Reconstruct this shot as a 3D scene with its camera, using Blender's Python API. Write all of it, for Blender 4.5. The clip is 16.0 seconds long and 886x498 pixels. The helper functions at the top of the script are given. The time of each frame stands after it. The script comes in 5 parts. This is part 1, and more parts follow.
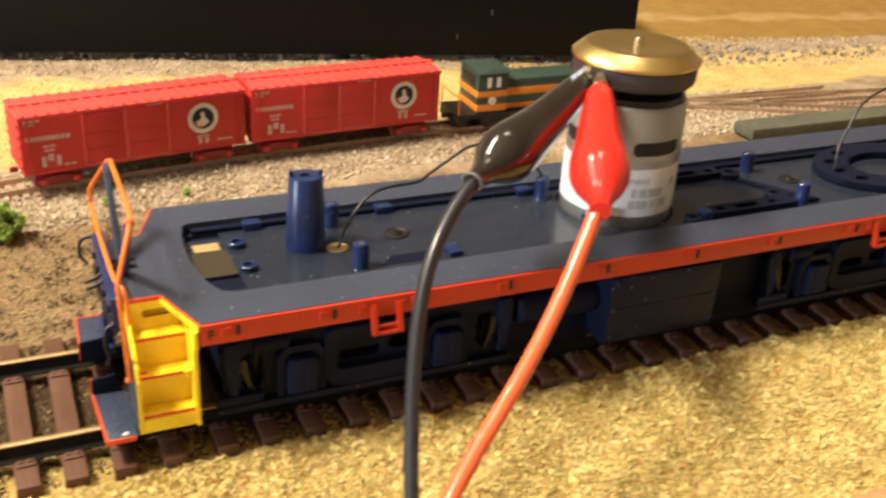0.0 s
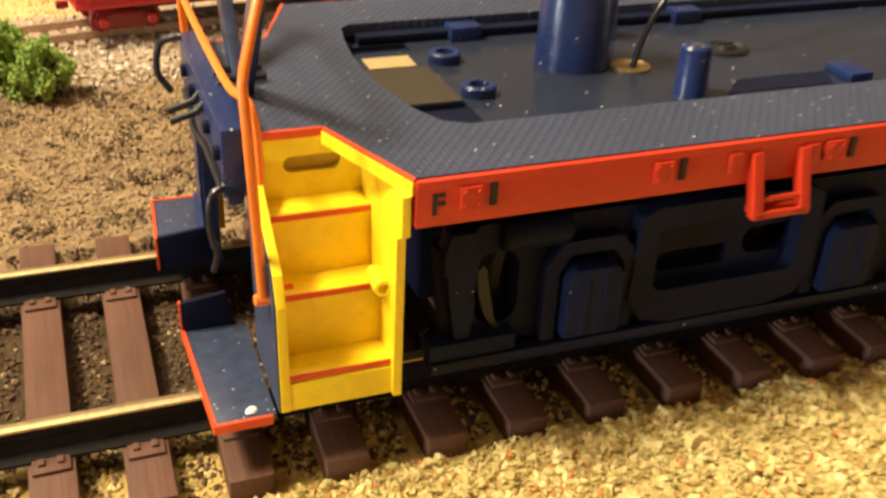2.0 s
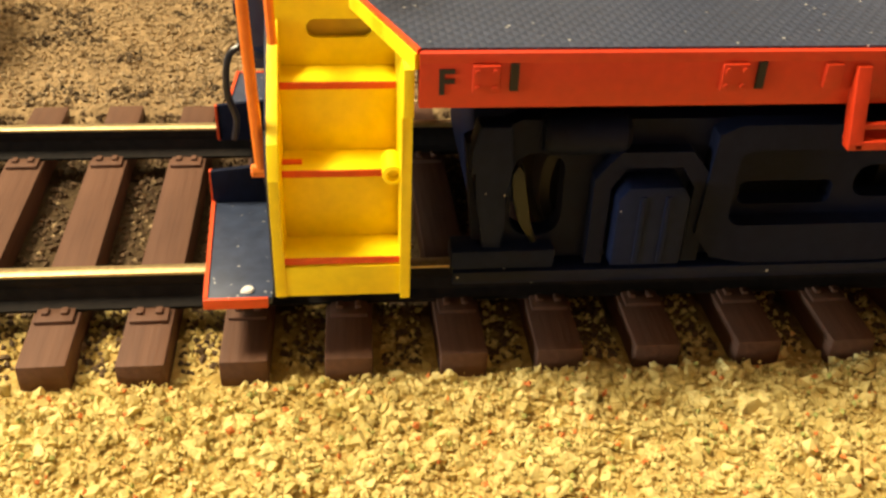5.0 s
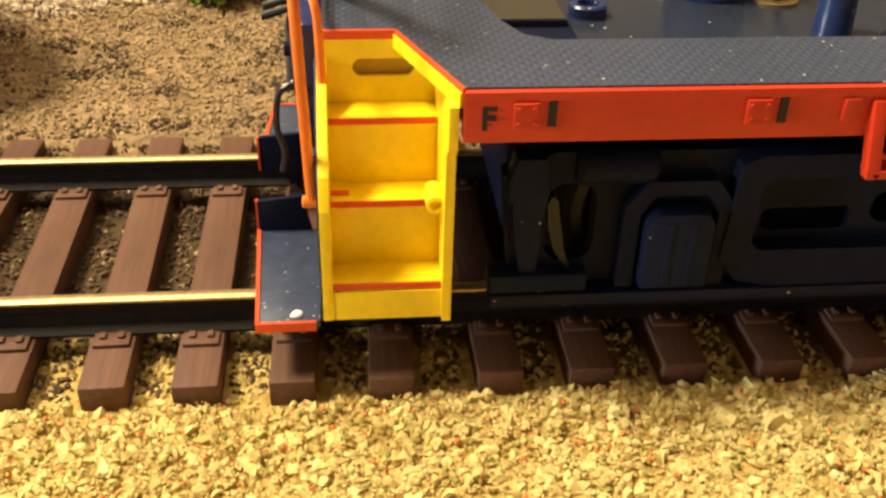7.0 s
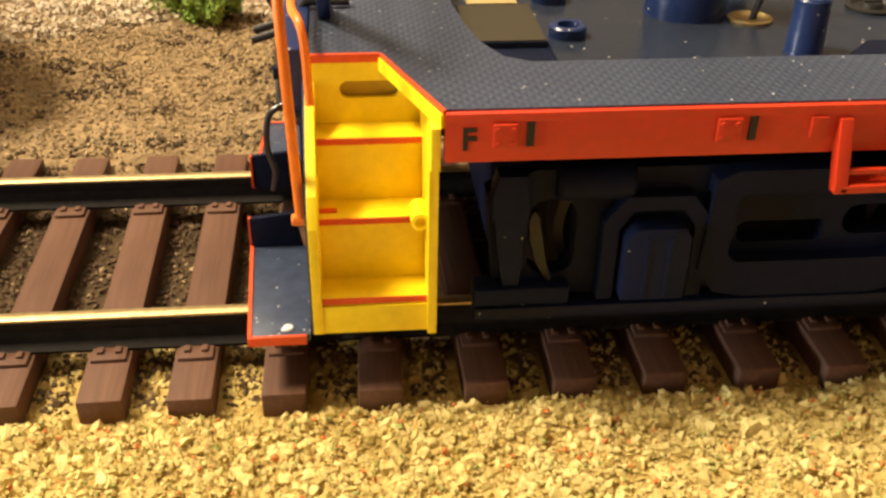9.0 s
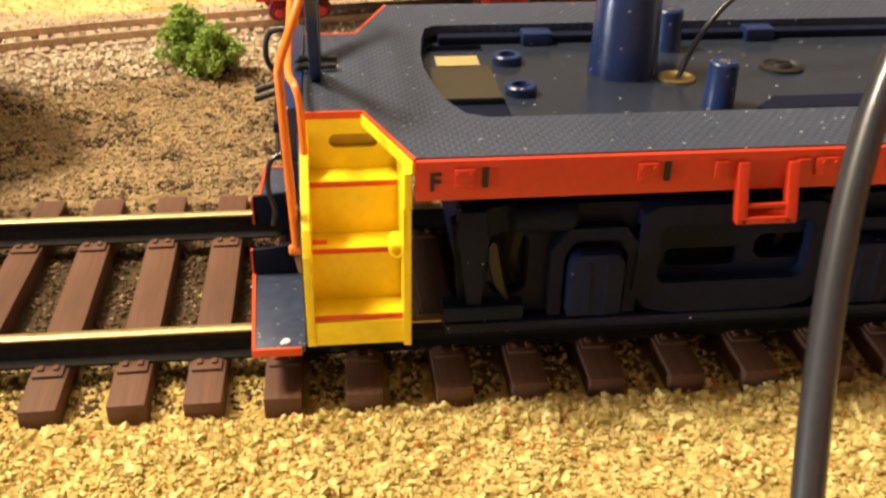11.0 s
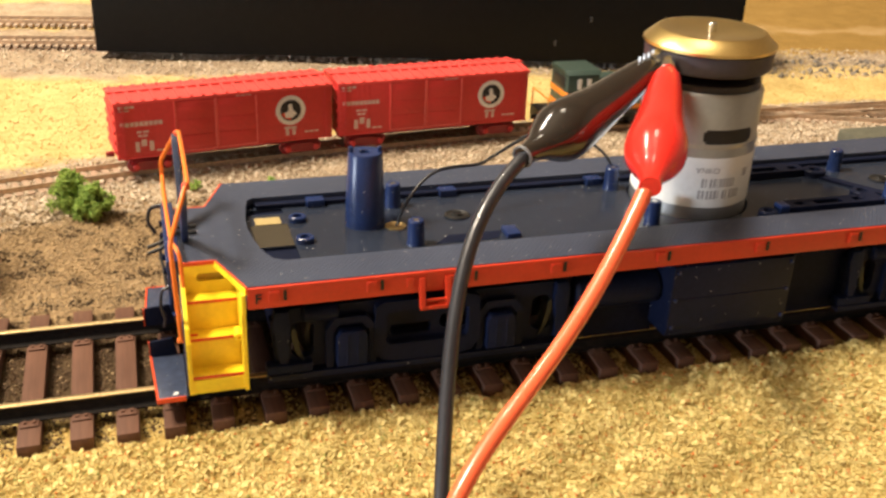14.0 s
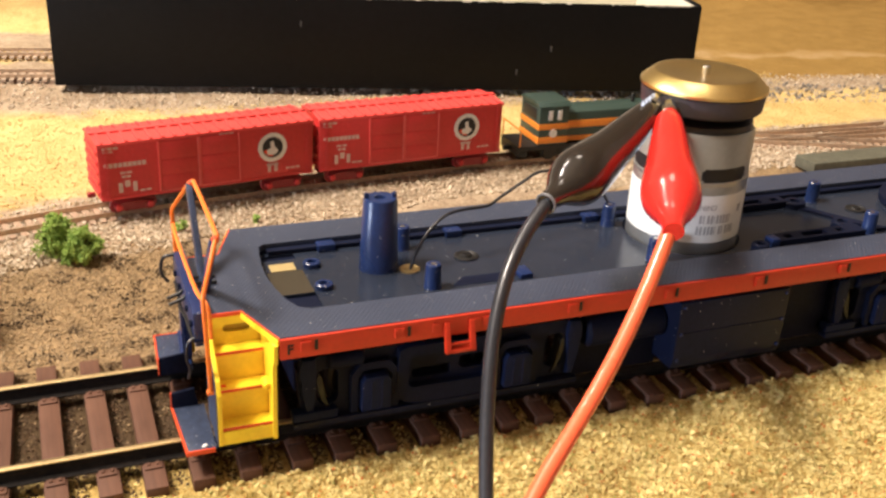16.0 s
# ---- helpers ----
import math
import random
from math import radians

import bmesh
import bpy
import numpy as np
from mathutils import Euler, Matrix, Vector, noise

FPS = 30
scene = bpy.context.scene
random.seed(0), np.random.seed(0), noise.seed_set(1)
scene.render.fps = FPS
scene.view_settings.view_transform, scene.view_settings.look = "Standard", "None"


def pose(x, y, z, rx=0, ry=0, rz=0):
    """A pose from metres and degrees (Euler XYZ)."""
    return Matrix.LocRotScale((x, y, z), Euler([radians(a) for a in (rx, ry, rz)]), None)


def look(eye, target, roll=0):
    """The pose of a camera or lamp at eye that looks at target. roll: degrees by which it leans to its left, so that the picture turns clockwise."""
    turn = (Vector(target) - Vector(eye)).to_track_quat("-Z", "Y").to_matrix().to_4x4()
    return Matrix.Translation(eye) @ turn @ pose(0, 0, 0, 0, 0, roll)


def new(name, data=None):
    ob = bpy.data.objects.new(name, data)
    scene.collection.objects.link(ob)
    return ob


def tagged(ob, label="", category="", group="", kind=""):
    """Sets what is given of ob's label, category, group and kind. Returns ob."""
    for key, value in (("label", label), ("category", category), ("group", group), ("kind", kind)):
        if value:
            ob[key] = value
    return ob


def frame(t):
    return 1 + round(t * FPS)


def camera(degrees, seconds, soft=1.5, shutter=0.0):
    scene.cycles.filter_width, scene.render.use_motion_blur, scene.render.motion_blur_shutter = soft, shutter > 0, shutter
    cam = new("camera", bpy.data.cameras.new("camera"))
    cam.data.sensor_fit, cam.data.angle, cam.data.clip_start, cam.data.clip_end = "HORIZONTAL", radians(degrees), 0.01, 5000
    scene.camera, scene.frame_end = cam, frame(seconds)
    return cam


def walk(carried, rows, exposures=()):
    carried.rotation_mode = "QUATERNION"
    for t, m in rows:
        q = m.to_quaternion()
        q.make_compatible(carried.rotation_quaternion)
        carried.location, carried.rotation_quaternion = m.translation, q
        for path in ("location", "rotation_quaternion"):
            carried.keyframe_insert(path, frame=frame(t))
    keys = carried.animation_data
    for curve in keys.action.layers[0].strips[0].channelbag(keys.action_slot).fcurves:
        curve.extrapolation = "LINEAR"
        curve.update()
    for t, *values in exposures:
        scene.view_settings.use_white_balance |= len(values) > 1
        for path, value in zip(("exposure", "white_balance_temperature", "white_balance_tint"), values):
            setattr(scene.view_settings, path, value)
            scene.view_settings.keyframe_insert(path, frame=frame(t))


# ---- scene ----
cam = camera(47.68, 16.0, soft=2.6, shutter=0.5)
PATH = [
    (0.0, look((-0.02996, -0.20149, 0.14398), (0.04663, -0.04046, 0.05341), 3.89)),
    (0.5, look((-0.04346, -0.18606, 0.13318), (0.03347, -0.02566, 0.04179), 3.87)),
    (1.0, look((-0.04374, -0.15328, 0.11059), (0.03416, 0.00733, 0.02039), 3.43)),
    (1.5, look((-0.03562, -0.12655, 0.09035), (0.03559, 0.03511, -0.00344), 2.75)),
    (2.0, look((-0.02685, -0.10588, 0.07682), (0.03572, 0.05647, -0.02181), 2.42)),
    (2.5, look((-0.02242, -0.09747, 0.06971), (0.03407, 0.06226, -0.03657), 3.08)),
    (3.0, look((-0.01170, -0.09892, 0.06705), (0.01764, 0.06304, -0.04657), 3.72)),
    (3.5, look((-0.00556, -0.10278, 0.06799), (0.01379, 0.06077, -0.04549), 2.66)),
    (4.0, look((-0.00563, -0.10163, 0.06821), (0.01397, 0.06214, -0.04491), 2.60)),
    (6.5, look((-0.00824, -0.10532, 0.07085), (0.00886, 0.06162, -0.03796), 1.53)),
    (7.0, look((-0.00957, -0.10615, 0.07184), (0.00792, 0.06107, -0.03646), 1.58)),
    (7.5, look((-0.00989, -0.10581, 0.07123), (0.00758, 0.06215, -0.03594), 1.44)),
    (8.0, look((-0.00929, -0.10686, 0.07255), (0.00931, 0.06128, -0.03415), 1.62)),
    (8.5, look((-0.00837, -0.10803, 0.07360), (0.00883, 0.06013, -0.03328), 1.04)),
    (11.0, look((-0.00804, -0.12633, 0.08312), (0.01162, 0.04572, -0.01694), 0.88)),
    (11.5, look((-0.00536, -0.13991, 0.09329), (0.02162, 0.03326, -0.00308), 1.52)),
    (12.0, look((-0.00498, -0.16235, 0.10856), (0.03526, 0.01138, 0.01801), 1.85)),
    (12.5, look((-0.00937, -0.18977, 0.12112), (0.03585, -0.01640, 0.03225), 1.96)),
    (13.0, look((-0.01237, -0.20264, 0.12756), (0.03392, -0.02909, 0.03959), 1.85)),
    (13.5, look((-0.01302, -0.20483, 0.12800), (0.03444, -0.03128, 0.04065), 2.00)),
    (14.0, look((-0.01622, -0.21086, 0.13391), (0.03796, -0.03887, 0.04740), 2.44)),
    (14.5, look((-0.02150, -0.21215, 0.13560), (0.03923, -0.04265, 0.04852), 3.13)),
    (15.0, look((-0.03138, -0.21112, 0.13909), (0.03492, -0.04256, 0.05429), 4.69)),
    (15.5, look((-0.03532, -0.20806, 0.14394), (0.03310, -0.03946, 0.06092), 3.61)),
    (16.0, look((-0.03777, -0.20479, 0.14129), (0.03153, -0.03682, 0.05775), 3.18)),
]
walk(cam, PATH, [(0.0, 0.16, 6000, 9), (1.5, 0.19, 6250, 8), (2.5, 0.14, 6550, 11), (3.0, 0.14, 6600, -5), (3.5, 0.12, 6650, -11), (4.0, 0.14, 6750, -2), (4.5, 0.14, 6750, 2), (6.5, 0.16, 6600, 5), (8.5, 0.16, 6550, 6), (11.0, 0.19, 6450, 9), (12.5, 0.16, 6300, 11), (14.0, 0.16, 6000, 11), (16.0, 0.16, 5700, 15)])

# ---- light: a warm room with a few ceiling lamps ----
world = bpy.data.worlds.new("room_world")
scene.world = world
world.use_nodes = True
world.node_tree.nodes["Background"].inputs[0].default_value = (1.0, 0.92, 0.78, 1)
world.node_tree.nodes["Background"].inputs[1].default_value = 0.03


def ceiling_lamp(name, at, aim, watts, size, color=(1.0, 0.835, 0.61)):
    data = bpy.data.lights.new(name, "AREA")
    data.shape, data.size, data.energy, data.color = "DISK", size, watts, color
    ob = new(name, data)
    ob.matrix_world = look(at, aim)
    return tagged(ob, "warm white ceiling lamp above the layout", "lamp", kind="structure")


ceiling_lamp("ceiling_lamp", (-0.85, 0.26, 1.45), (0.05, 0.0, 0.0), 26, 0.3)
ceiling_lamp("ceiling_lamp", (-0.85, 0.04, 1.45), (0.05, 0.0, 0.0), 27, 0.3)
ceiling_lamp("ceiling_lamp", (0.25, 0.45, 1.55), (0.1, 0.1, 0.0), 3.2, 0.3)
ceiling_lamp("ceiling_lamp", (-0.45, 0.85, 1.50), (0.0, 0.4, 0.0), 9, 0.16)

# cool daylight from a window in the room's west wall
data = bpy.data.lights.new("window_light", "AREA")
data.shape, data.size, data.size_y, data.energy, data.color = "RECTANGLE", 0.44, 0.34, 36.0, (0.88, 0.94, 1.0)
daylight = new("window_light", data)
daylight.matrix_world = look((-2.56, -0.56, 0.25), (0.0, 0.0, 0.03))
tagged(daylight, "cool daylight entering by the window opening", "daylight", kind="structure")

# ---- helpers of this scene; geometry is written in millimetres ----
MM = 0.001


def mesh_of(name, bm, mat, smooth=35.0):
    bmesh.ops.recalc_face_normals(bm, faces=bm.faces)
    me = bpy.data.meshes.new(name)
    bm.to_mesh(me)
    bm.free()
    me.transform(Matrix.Scale(MM, 4))
    me.materials.append(mat)
    if smooth:
        me.polygons.foreach_set("use_smooth", [True] * len(me.polygons))
        me.set_sharp_from_angle(angle=radians(smooth))
    return me


def part(name, bm, material, parent=None, label="", smooth=35.0):
    ob = new(name, mesh_of(name, bm, material, smooth))
    ob.parent = parent
    if label:
        tagged(ob, label)
    return ob


def thing(name, x, y, z, label, category, group="", kind="", turn=0.0):
    ob = new(name)
    ob.empty_display_size = 0.01
    ob.matrix_world = pose(x * MM, y * MM, z * MM, 0, 0, turn)
    return tagged(ob, label, category, group, kind)


def box(x0, x1, y0, y1, z0, z1, bevel=0.0, bm=None, turn=None):
    """A box between two corners; bevel rounds its edges. With bm it is added to that mesh."""
    own = bmesh.new()
    bmesh.ops.create_cube(own, size=1.0)
    for v in own.verts:
        v.co = Vector(((x0 + x1) / 2 + v.co.x * (x1 - x0), (y0 + y1) / 2 + v.co.y * (y1 - y0), (z0 + z1) / 2 + v.co.z * (z1 - z0)))
    if bevel:
        bmesh.ops.bevel(own, geom=own.edges[:], offset=bevel, segments=2, profile=0.6, affect="EDGES", clamp_overlap=True)
    if turn:
        own.transform(turn)
    return merge(own, bm)


def merge(own, bm):
    if bm is None:
        return own
    me = bpy.data.meshes.new("tmp")
    own.to_mesh(me)
    own.free()
    bm.from_mesh(me)
    bpy.data.meshes.remove(me)
    return bm


def lathe(profile, seg=32, bm=None, at=(0, 0, 0), axis="z"):
    """A turned body from (radius, height) pairs round an axis through at."""
    own = bmesh.new()
    rings = []
    for r, h in profile:
        rings.append([own.verts.new((max(r, 1e-4) * math.cos(2 * math.pi * k / seg), max(r, 1e-4) * math.sin(2 * math.pi * k / seg), h)) for k in range(seg)])
    for a, b in zip(rings, rings[1:]):
        for k in range(seg):
            own.faces.new((a[k], a[(k + 1) % seg], b[(k + 1) % seg], b[k]))
    own.faces.new(rings[0][::-1])
    own.faces.new(rings[-1])
    if axis == "x":
        own.transform(Matrix.Rotation(radians(90), 4, "Y"))
    elif axis == "y":
        own.transform(Matrix.Rotation(radians(-90), 4, "X"))
    own.transform(Matrix.Translation(at))
    return merge(own, bm)


def cyl(r, h0, h1, at=(0, 0, 0), axis="z", seg=20, bevel=0.0, bm=None):
    b = bevel
    prof = [(r - b, h0), (r, h0 + b), (r, h1 - b), (r - b, h1)] if b else [(r, h0), (r, h1)]
    return lathe(prof, seg, bm, at, axis)


def prism(poly, lo, hi, axis="z", bevel=0.0, bm=None):
    """A plate with the outline poly, between lo and hi along an axis. For "x" poly is (y, z), for "y" it is (x, z)."""
    own = bmesh.new()
    put = {"z": lambda p, h: (p[0], p[1], h), "x": lambda p, h: (h, p[0], p[1]), "y": lambda p, h: (p[0], h, p[1])}[axis]
    a = [own.verts.new(put(p, lo)) for p in poly]
    b = [own.verts.new(put(p, hi)) for p in poly]
    own.faces.new(a[::-1])
    own.faces.new(b)
    n = len(poly)
    for k in range(n):
        own.faces.new((a[k], a[(k + 1) % n], b[(k + 1) % n], b[k]))
    if bevel:
        bmesh.ops.bevel(own, geom=own.edges[:], offset=bevel, segments=2, profile=0.6, affect="EDGES", clamp_overlap=True)
    return merge(own, bm)


def pierced(outer, holes, lo, hi, axis="z", bm=None):
    """A plate with holes through it."""
    own = bmesh.new()
    put = {"z": lambda p, h: (p[0], p[1], h), "x": lambda p, h: (h, p[0], p[1]), "y": lambda p, h: (p[0], h, p[1])}[axis]
    for loop in [outer, *holes]:
        vs = [own.verts.new(put(p, lo)) for p in loop]
        for k in range(len(vs)):
            own.edges.new((vs[k], vs[(k + 1) % len(vs)]))
    made = bmesh.ops.triangle_fill(own, use_beauty=True, use_dissolve=False, edges=own.edges[:])
    faces = [f for f in made["geom"] if isinstance(f, bmesh.types.BMFace)]
    ext = bmesh.ops.extrude_face_region(own, geom=faces)
    up = Vector(put((0, 0), hi)) - Vector(put((0, 0), lo))
    bmesh.ops.translate(own, vec=up, verts=[v for v in ext["geom"] if isinstance(v, bmesh.types.BMVert)])
    return merge(own, bm)


def rounded(x0, x1, y0, y1, r, n=5):
    pts = []
    for cx, cy, a0 in ((x1 - r, y1 - r, 0), (x0 + r, y1 - r, 90), (x0 + r, y0 + r, 180), (x1 - r, y0 + r, 270)):
        for k in range(n + 1):
            a = radians(a0 + 90 * k / n)
            pts.append((cx + r * math.cos(a), cy + r * math.sin(a)))
    return pts


def smooth_line(points, n=8):
    """Points of a smooth curve through the given ones."""
    p = [Vector(q) for q in points]
    p = [2 * p[0] - p[1], *p, 2 * p[-1] - p[-2]]
    out = []
    for a, b, c, d in zip(p, p[1:], p[2:], p[3:]):
        for k in range(n):
            t = k / n
            out.append(0.5 * (2 * b + (c - a) * t + (2 * a - 5 * b + 4 * c - d) * t * t + (3 * b - a - 3 * c + d) * t ** 3))
    return [*out, p[-2]]


def tube(points, r, seg=8, bm=None, radii=None):
    own = bmesh.new()
    pts = [Vector(p) for p in points]
    rings, side = [], None
    for i, p in enumerate(pts):
        ahead = (pts[min(i + 1, len(pts) - 1)] - pts[max(i - 1, 0)]).normalized()
        if side is None:
            side = ahead.orthogonal().normalized()
        side = (side - ahead * side.dot(ahead)).normalized()
        up = ahead.cross(side)
        rr = radii[i] if radii else r
        rings.append([own.verts.new(p + rr * (math.cos(2 * math.pi * k / seg) * side + math.sin(2 * math.pi * k / seg) * up)) for k in range(seg)])
    for a, b in zip(rings, rings[1:]):
        for k in range(seg):
            own.faces.new((a[k], a[(k + 1) % seg], b[(k + 1) % seg], b[k]))
    own.faces.new(rings[0][::-1])
    own.faces.new(rings[-1])
    return merge(own, bm)


def bezier(c, n=40):
    c = [Vector(q) for q in c]
    return [(1 - t) ** 3 * c[0] + 3 * t * (1 - t) ** 2 * c[1] + 3 * t * t * (1 - t) * c[2] + t ** 3 * c[3] for t in (k / n for k in range(n + 1))]


# ---- materials ----
def material(name, base, rough=0.5, metal=0.0, vary=0.12, grain=900.0, stain=60.0, bump=0.0, bump_scale=1500.0, coat=0.0, spec=0.5, island=0.0, piece=0.0, stretch=1.0):
    """A surface with colour variation at two scales (per metre), fine relief and uneven gloss."""
    m = bpy.data.materials.new(name)
    m.use_nodes = True
    nt = m.node_tree
    n, link = nt.nodes, nt.links.new
    p = n["Principled BSDF"]
    co = n.new("ShaderNodeTexCoord").outputs["Object"]
    fine, wide = n.new("ShaderNodeTexNoise"), n.new("ShaderNodeTexNoise")
    for node, s, d in ((fine, grain, 3), (wide, stain, 4)):
        node.inputs["Scale"].default_value, node.inputs["Detail"].default_value = s, d
        link(co, node.inputs["Vector"])
    if stretch != 1.0:
        along = n.new("ShaderNodeMapping")
        along.inputs["Scale"].default_value = (1, stretch, 1)
        link(co, along.inputs["Vector"])
        link(along.outputs["Vector"], fine.inputs["Vector"])
    add = n.new("ShaderNodeMath")
    add.operation = "ADD"
    link(fine.outputs["Fac"], add.inputs[0])
    link(wide.outputs["Fac"], add.inputs[1])
    last = add.outputs[0]
    low, high = 0.7, 1.3
    for amount, node, socket in ((island, "ShaderNodeNewGeometry", "Random Per Island"), (piece, "ShaderNodeObjectInfo", "Random")):
        if amount:
            mad = n.new("ShaderNodeMath")
            mad.operation = "MULTIPLY_ADD"
            link(n.new(node).outputs[socket], mad.inputs[0])
            mad.inputs[1].default_value = amount
            link(last, mad.inputs[2])
            last = mad.outputs[0]
            high += amount
    ramp = n.new("ShaderNodeMapRange")
    ramp.inputs["From Min"].default_value, ramp.inputs["From Max"].default_value = low, high
    link(last, ramp.inputs["Value"])
    mix = n.new("ShaderNodeMix")
    mix.data_type = "RGBA"
    link(ramp.outputs["Result"], mix.inputs["Factor"])
    two = base if isinstance(base[0], tuple) else (tuple(c * (1 - vary) for c in base), tuple(min(1.0, c * (1 + vary)) for c in base))
    mix.inputs["A"].default_value, mix.inputs["B"].default_value = (*two[0], 1), (*two[1], 1)
    link(mix.outputs["Result"], p.inputs["Base Color"])
    gloss = n.new("ShaderNodeMapRange")
    gloss.inputs["To Min"].default_value, gloss.inputs["To Max"].default_value = max(0.03, rough - 0.08), min(1.0, rough + 0.1)
    link(wide.outputs["Fac"], gloss.inputs["Value"])
    link(gloss.outputs["Result"], p.inputs["Roughness"])
    p.inputs["Metallic"].default_value = metal
    p.inputs["Coat Weight"].default_value = coat
    p.inputs["Specular IOR Level"].default_value = spec
    if bump:
        tex, bn = n.new("ShaderNodeTexNoise"), n.new("ShaderNodeBump")
        tex.inputs["Scale"].default_value, tex.inputs["Detail"].default_value = bump_scale, 4
        link(along.outputs["Vector"] if stretch != 1.0 else co, tex.inputs["Vector"])
        link(tex.outputs["Fac"], bn.inputs["Height"])
        bn.inputs["Strength"].default_value, bn.inputs["Distance"].default_value = bump, 0.0006
        link(bn.outputs["Normal"], p.inputs["Normal"])
    return m


def dusted(m, scale=560.0, size=0.1):
    """Adds pale specks of dust to a surface."""
    n, link = m.node_tree.nodes, m.node_tree.links.new
    co = n.new("ShaderNodeTexCoord").outputs["Object"]
    cell, speck, dust = n.new("ShaderNodeTexVoronoi"), n.new("ShaderNodeMapRange"), n.new("ShaderNodeMix")
    cell.inputs["Scale"].default_value = scale
    link(co, cell.inputs["Vector"])
    speck.inputs["From Min"].default_value, speck.inputs["From Max"].default_value = size * 1.2, size * 0.6
    link(cell.outputs["Distance"], speck.inputs["Value"])
    dust.data_type = "RGBA"
    p = n["Principled BSDF"]
    link(speck.outputs["Result"], dust.inputs["Factor"])
    link(p.inputs["Base Color"].links[0].from_socket, dust.inputs["A"])
    dust.inputs["B"].default_value = (0.60, 0.57, 0.52, 1)
    link(dust.outputs["Result"], p.inputs["Base Color"])
    return m


def treadplate(name, base):
    """Navy plastic with a fine woven tread pattern."""
    m = material(name, base, rough=0.5, vary=0.18, grain=1200, stain=40)
    n, link = m.node_tree.nodes, m.node_tree.links.new
    co = n.new("ShaderNodeTexCoord").outputs["Object"]
    waves = []
    for turn in (38, -38):
        mp, w = n.new("ShaderNodeMapping"), n.new("ShaderNodeTexWave")
        mp.inputs["Rotation"].default_value = (0, 0, radians(turn))
        w.inputs["Scale"].default_value = 330.0
        link(co, mp.inputs["Vector"])
        link(mp.outputs["Vector"], w.inputs["Vector"])
        waves.append(w.outputs["Fac"])
    mx = n.new("ShaderNodeMath")
    mx.operation = "MAXIMUM"
    link(waves[0], mx.inputs[0])
    link(waves[1], mx.inputs[1])
    bn = n.new("ShaderNodeBump")
    bn.inputs["Strength"].default_value, bn.inputs["Distance"].default_value = 0.40, 0.0002
    link(mx.outputs[0], bn.inputs["Height"])
    link(bn.outputs["Normal"], n["Principled BSDF"].inputs["Normal"])
    return m


NAVY_TOP = dusted(dusted(treadplate("navy_tread_plastic", (0.040, 0.049, 0.080)), 560.0, 0.085), 330.0, 0.04)
NAVY = dusted(material("navy_plastic", (0.014, 0.028, 0.098), rough=0.28, vary=0.2, bump=0.05), 480.0, 0.07)
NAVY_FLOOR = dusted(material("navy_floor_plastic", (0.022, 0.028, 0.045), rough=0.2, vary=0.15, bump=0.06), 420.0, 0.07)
# darker copies of the navy plastic, shade in and under the deck painted in
NAVY_SHADED = material("shaded_navy_plastic", (0.0090, 0.0115, 0.0270), rough=0.45, vary=0.25, bump=0.05, spec=0.07)
NAVY_TRUCK_SHADED = dusted(material("shaded_truck_plastic", (0.010, 0.015, 0.043), rough=0.42, vary=0.25, bump=0.05, spec=0.08), 480.0, 0.06)
NAVY_TANK_SHADED = dusted(material("shaded_tank_plastic", (0.0070, 0.0100, 0.028), rough=0.38, vary=0.25, bump=0.05, spec=0.15), 480.0, 0.07)
ORANGE = material("orange_paint", (0.53, 0.034, 0.007), rough=0.42, vary=0.1, bump=0.06)
RAIL_ORANGE = material("orange_wire_paint", (0.92, 0.215, 0.022), rough=0.35, vary=0.1)
RED_EDGE = material("red_edge_paint", (0.72, 0.075, 0.014), rough=0.45)
YELLOW = material("yellow_paint", (0.94, 0.69, 0.014), rough=0.4, vary=0.07, bump=0.08)
FOOTBOARD = dusted(material("dusty_lit_navy_plastic", (0.040, 0.052, 0.090), rough=0.33, vary=0.3, grain=700, stain=120, bump=0.05), 900.0, 0.10)
# yellow darkened to put the oval slot's shade into the colour
YELLOW_SHADED = material("shaded_yellow_paint", (0.50, 0.32, 0.02), rough=0.6)
BLACK_INK = material("black_ink", (0.01, 0.01, 0.012), rough=0.5)
CAR_INK = material("faded_white_ink", (0.66, 0.46, 0.40), rough=0.6)
WHITE_INK = material("white_ink", (0.75, 0.72, 0.66), rough=0.6)
BRASS = material("brushed_brass", (0.93, 0.69, 0.26), rough=0.3, metal=1.0, vary=0.1, grain=2500, bump=0.04, bump_scale=3000)
STEEL = material("bright_steel", (0.68, 0.66, 0.62), rough=0.25, metal=1.0)
DULL_STEEL = material("dull_steel", (0.42, 0.41, 0.39), rough=0.4, metal=1.0)
CAN = material("zinc_can", (0.47, 0.48, 0.47), rough=0.3, metal=0.8, vary=0.06, bump=0.03)
PAPER = material("white_paper_label", (0.84, 0.84, 0.80), rough=0.6, vary=0.05)
INK_GREY = material("faded_grey_ink", (0.44, 0.43, 0.42), rough=0.7)
BLACK_PLASTIC = material("black_plastic", (0.018, 0.016, 0.020), rough=0.35, vary=0.3)
BLACK_VINYL = material("glossy_black_vinyl", (0.022, 0.017, 0.013), rough=0.16, vary=0.25, coat=0.4)
# paler vinyl that paints the highlight on the boot's rim
HIGHLIGHT_VINYL = material("highlight_vinyl_edge", (0.15, 0.145, 0.14), rough=0.45, vary=0.3)
RED_VINYL = material("glossy_red_vinyl", (0.80, 0.028, 0.016), rough=0.2, vary=0.1, coat=0.4)
BLACK_WIRE = material("black_wire_insulation", (0.022, 0.022, 0.026), rough=0.38, vary=0.2, coat=0.25)
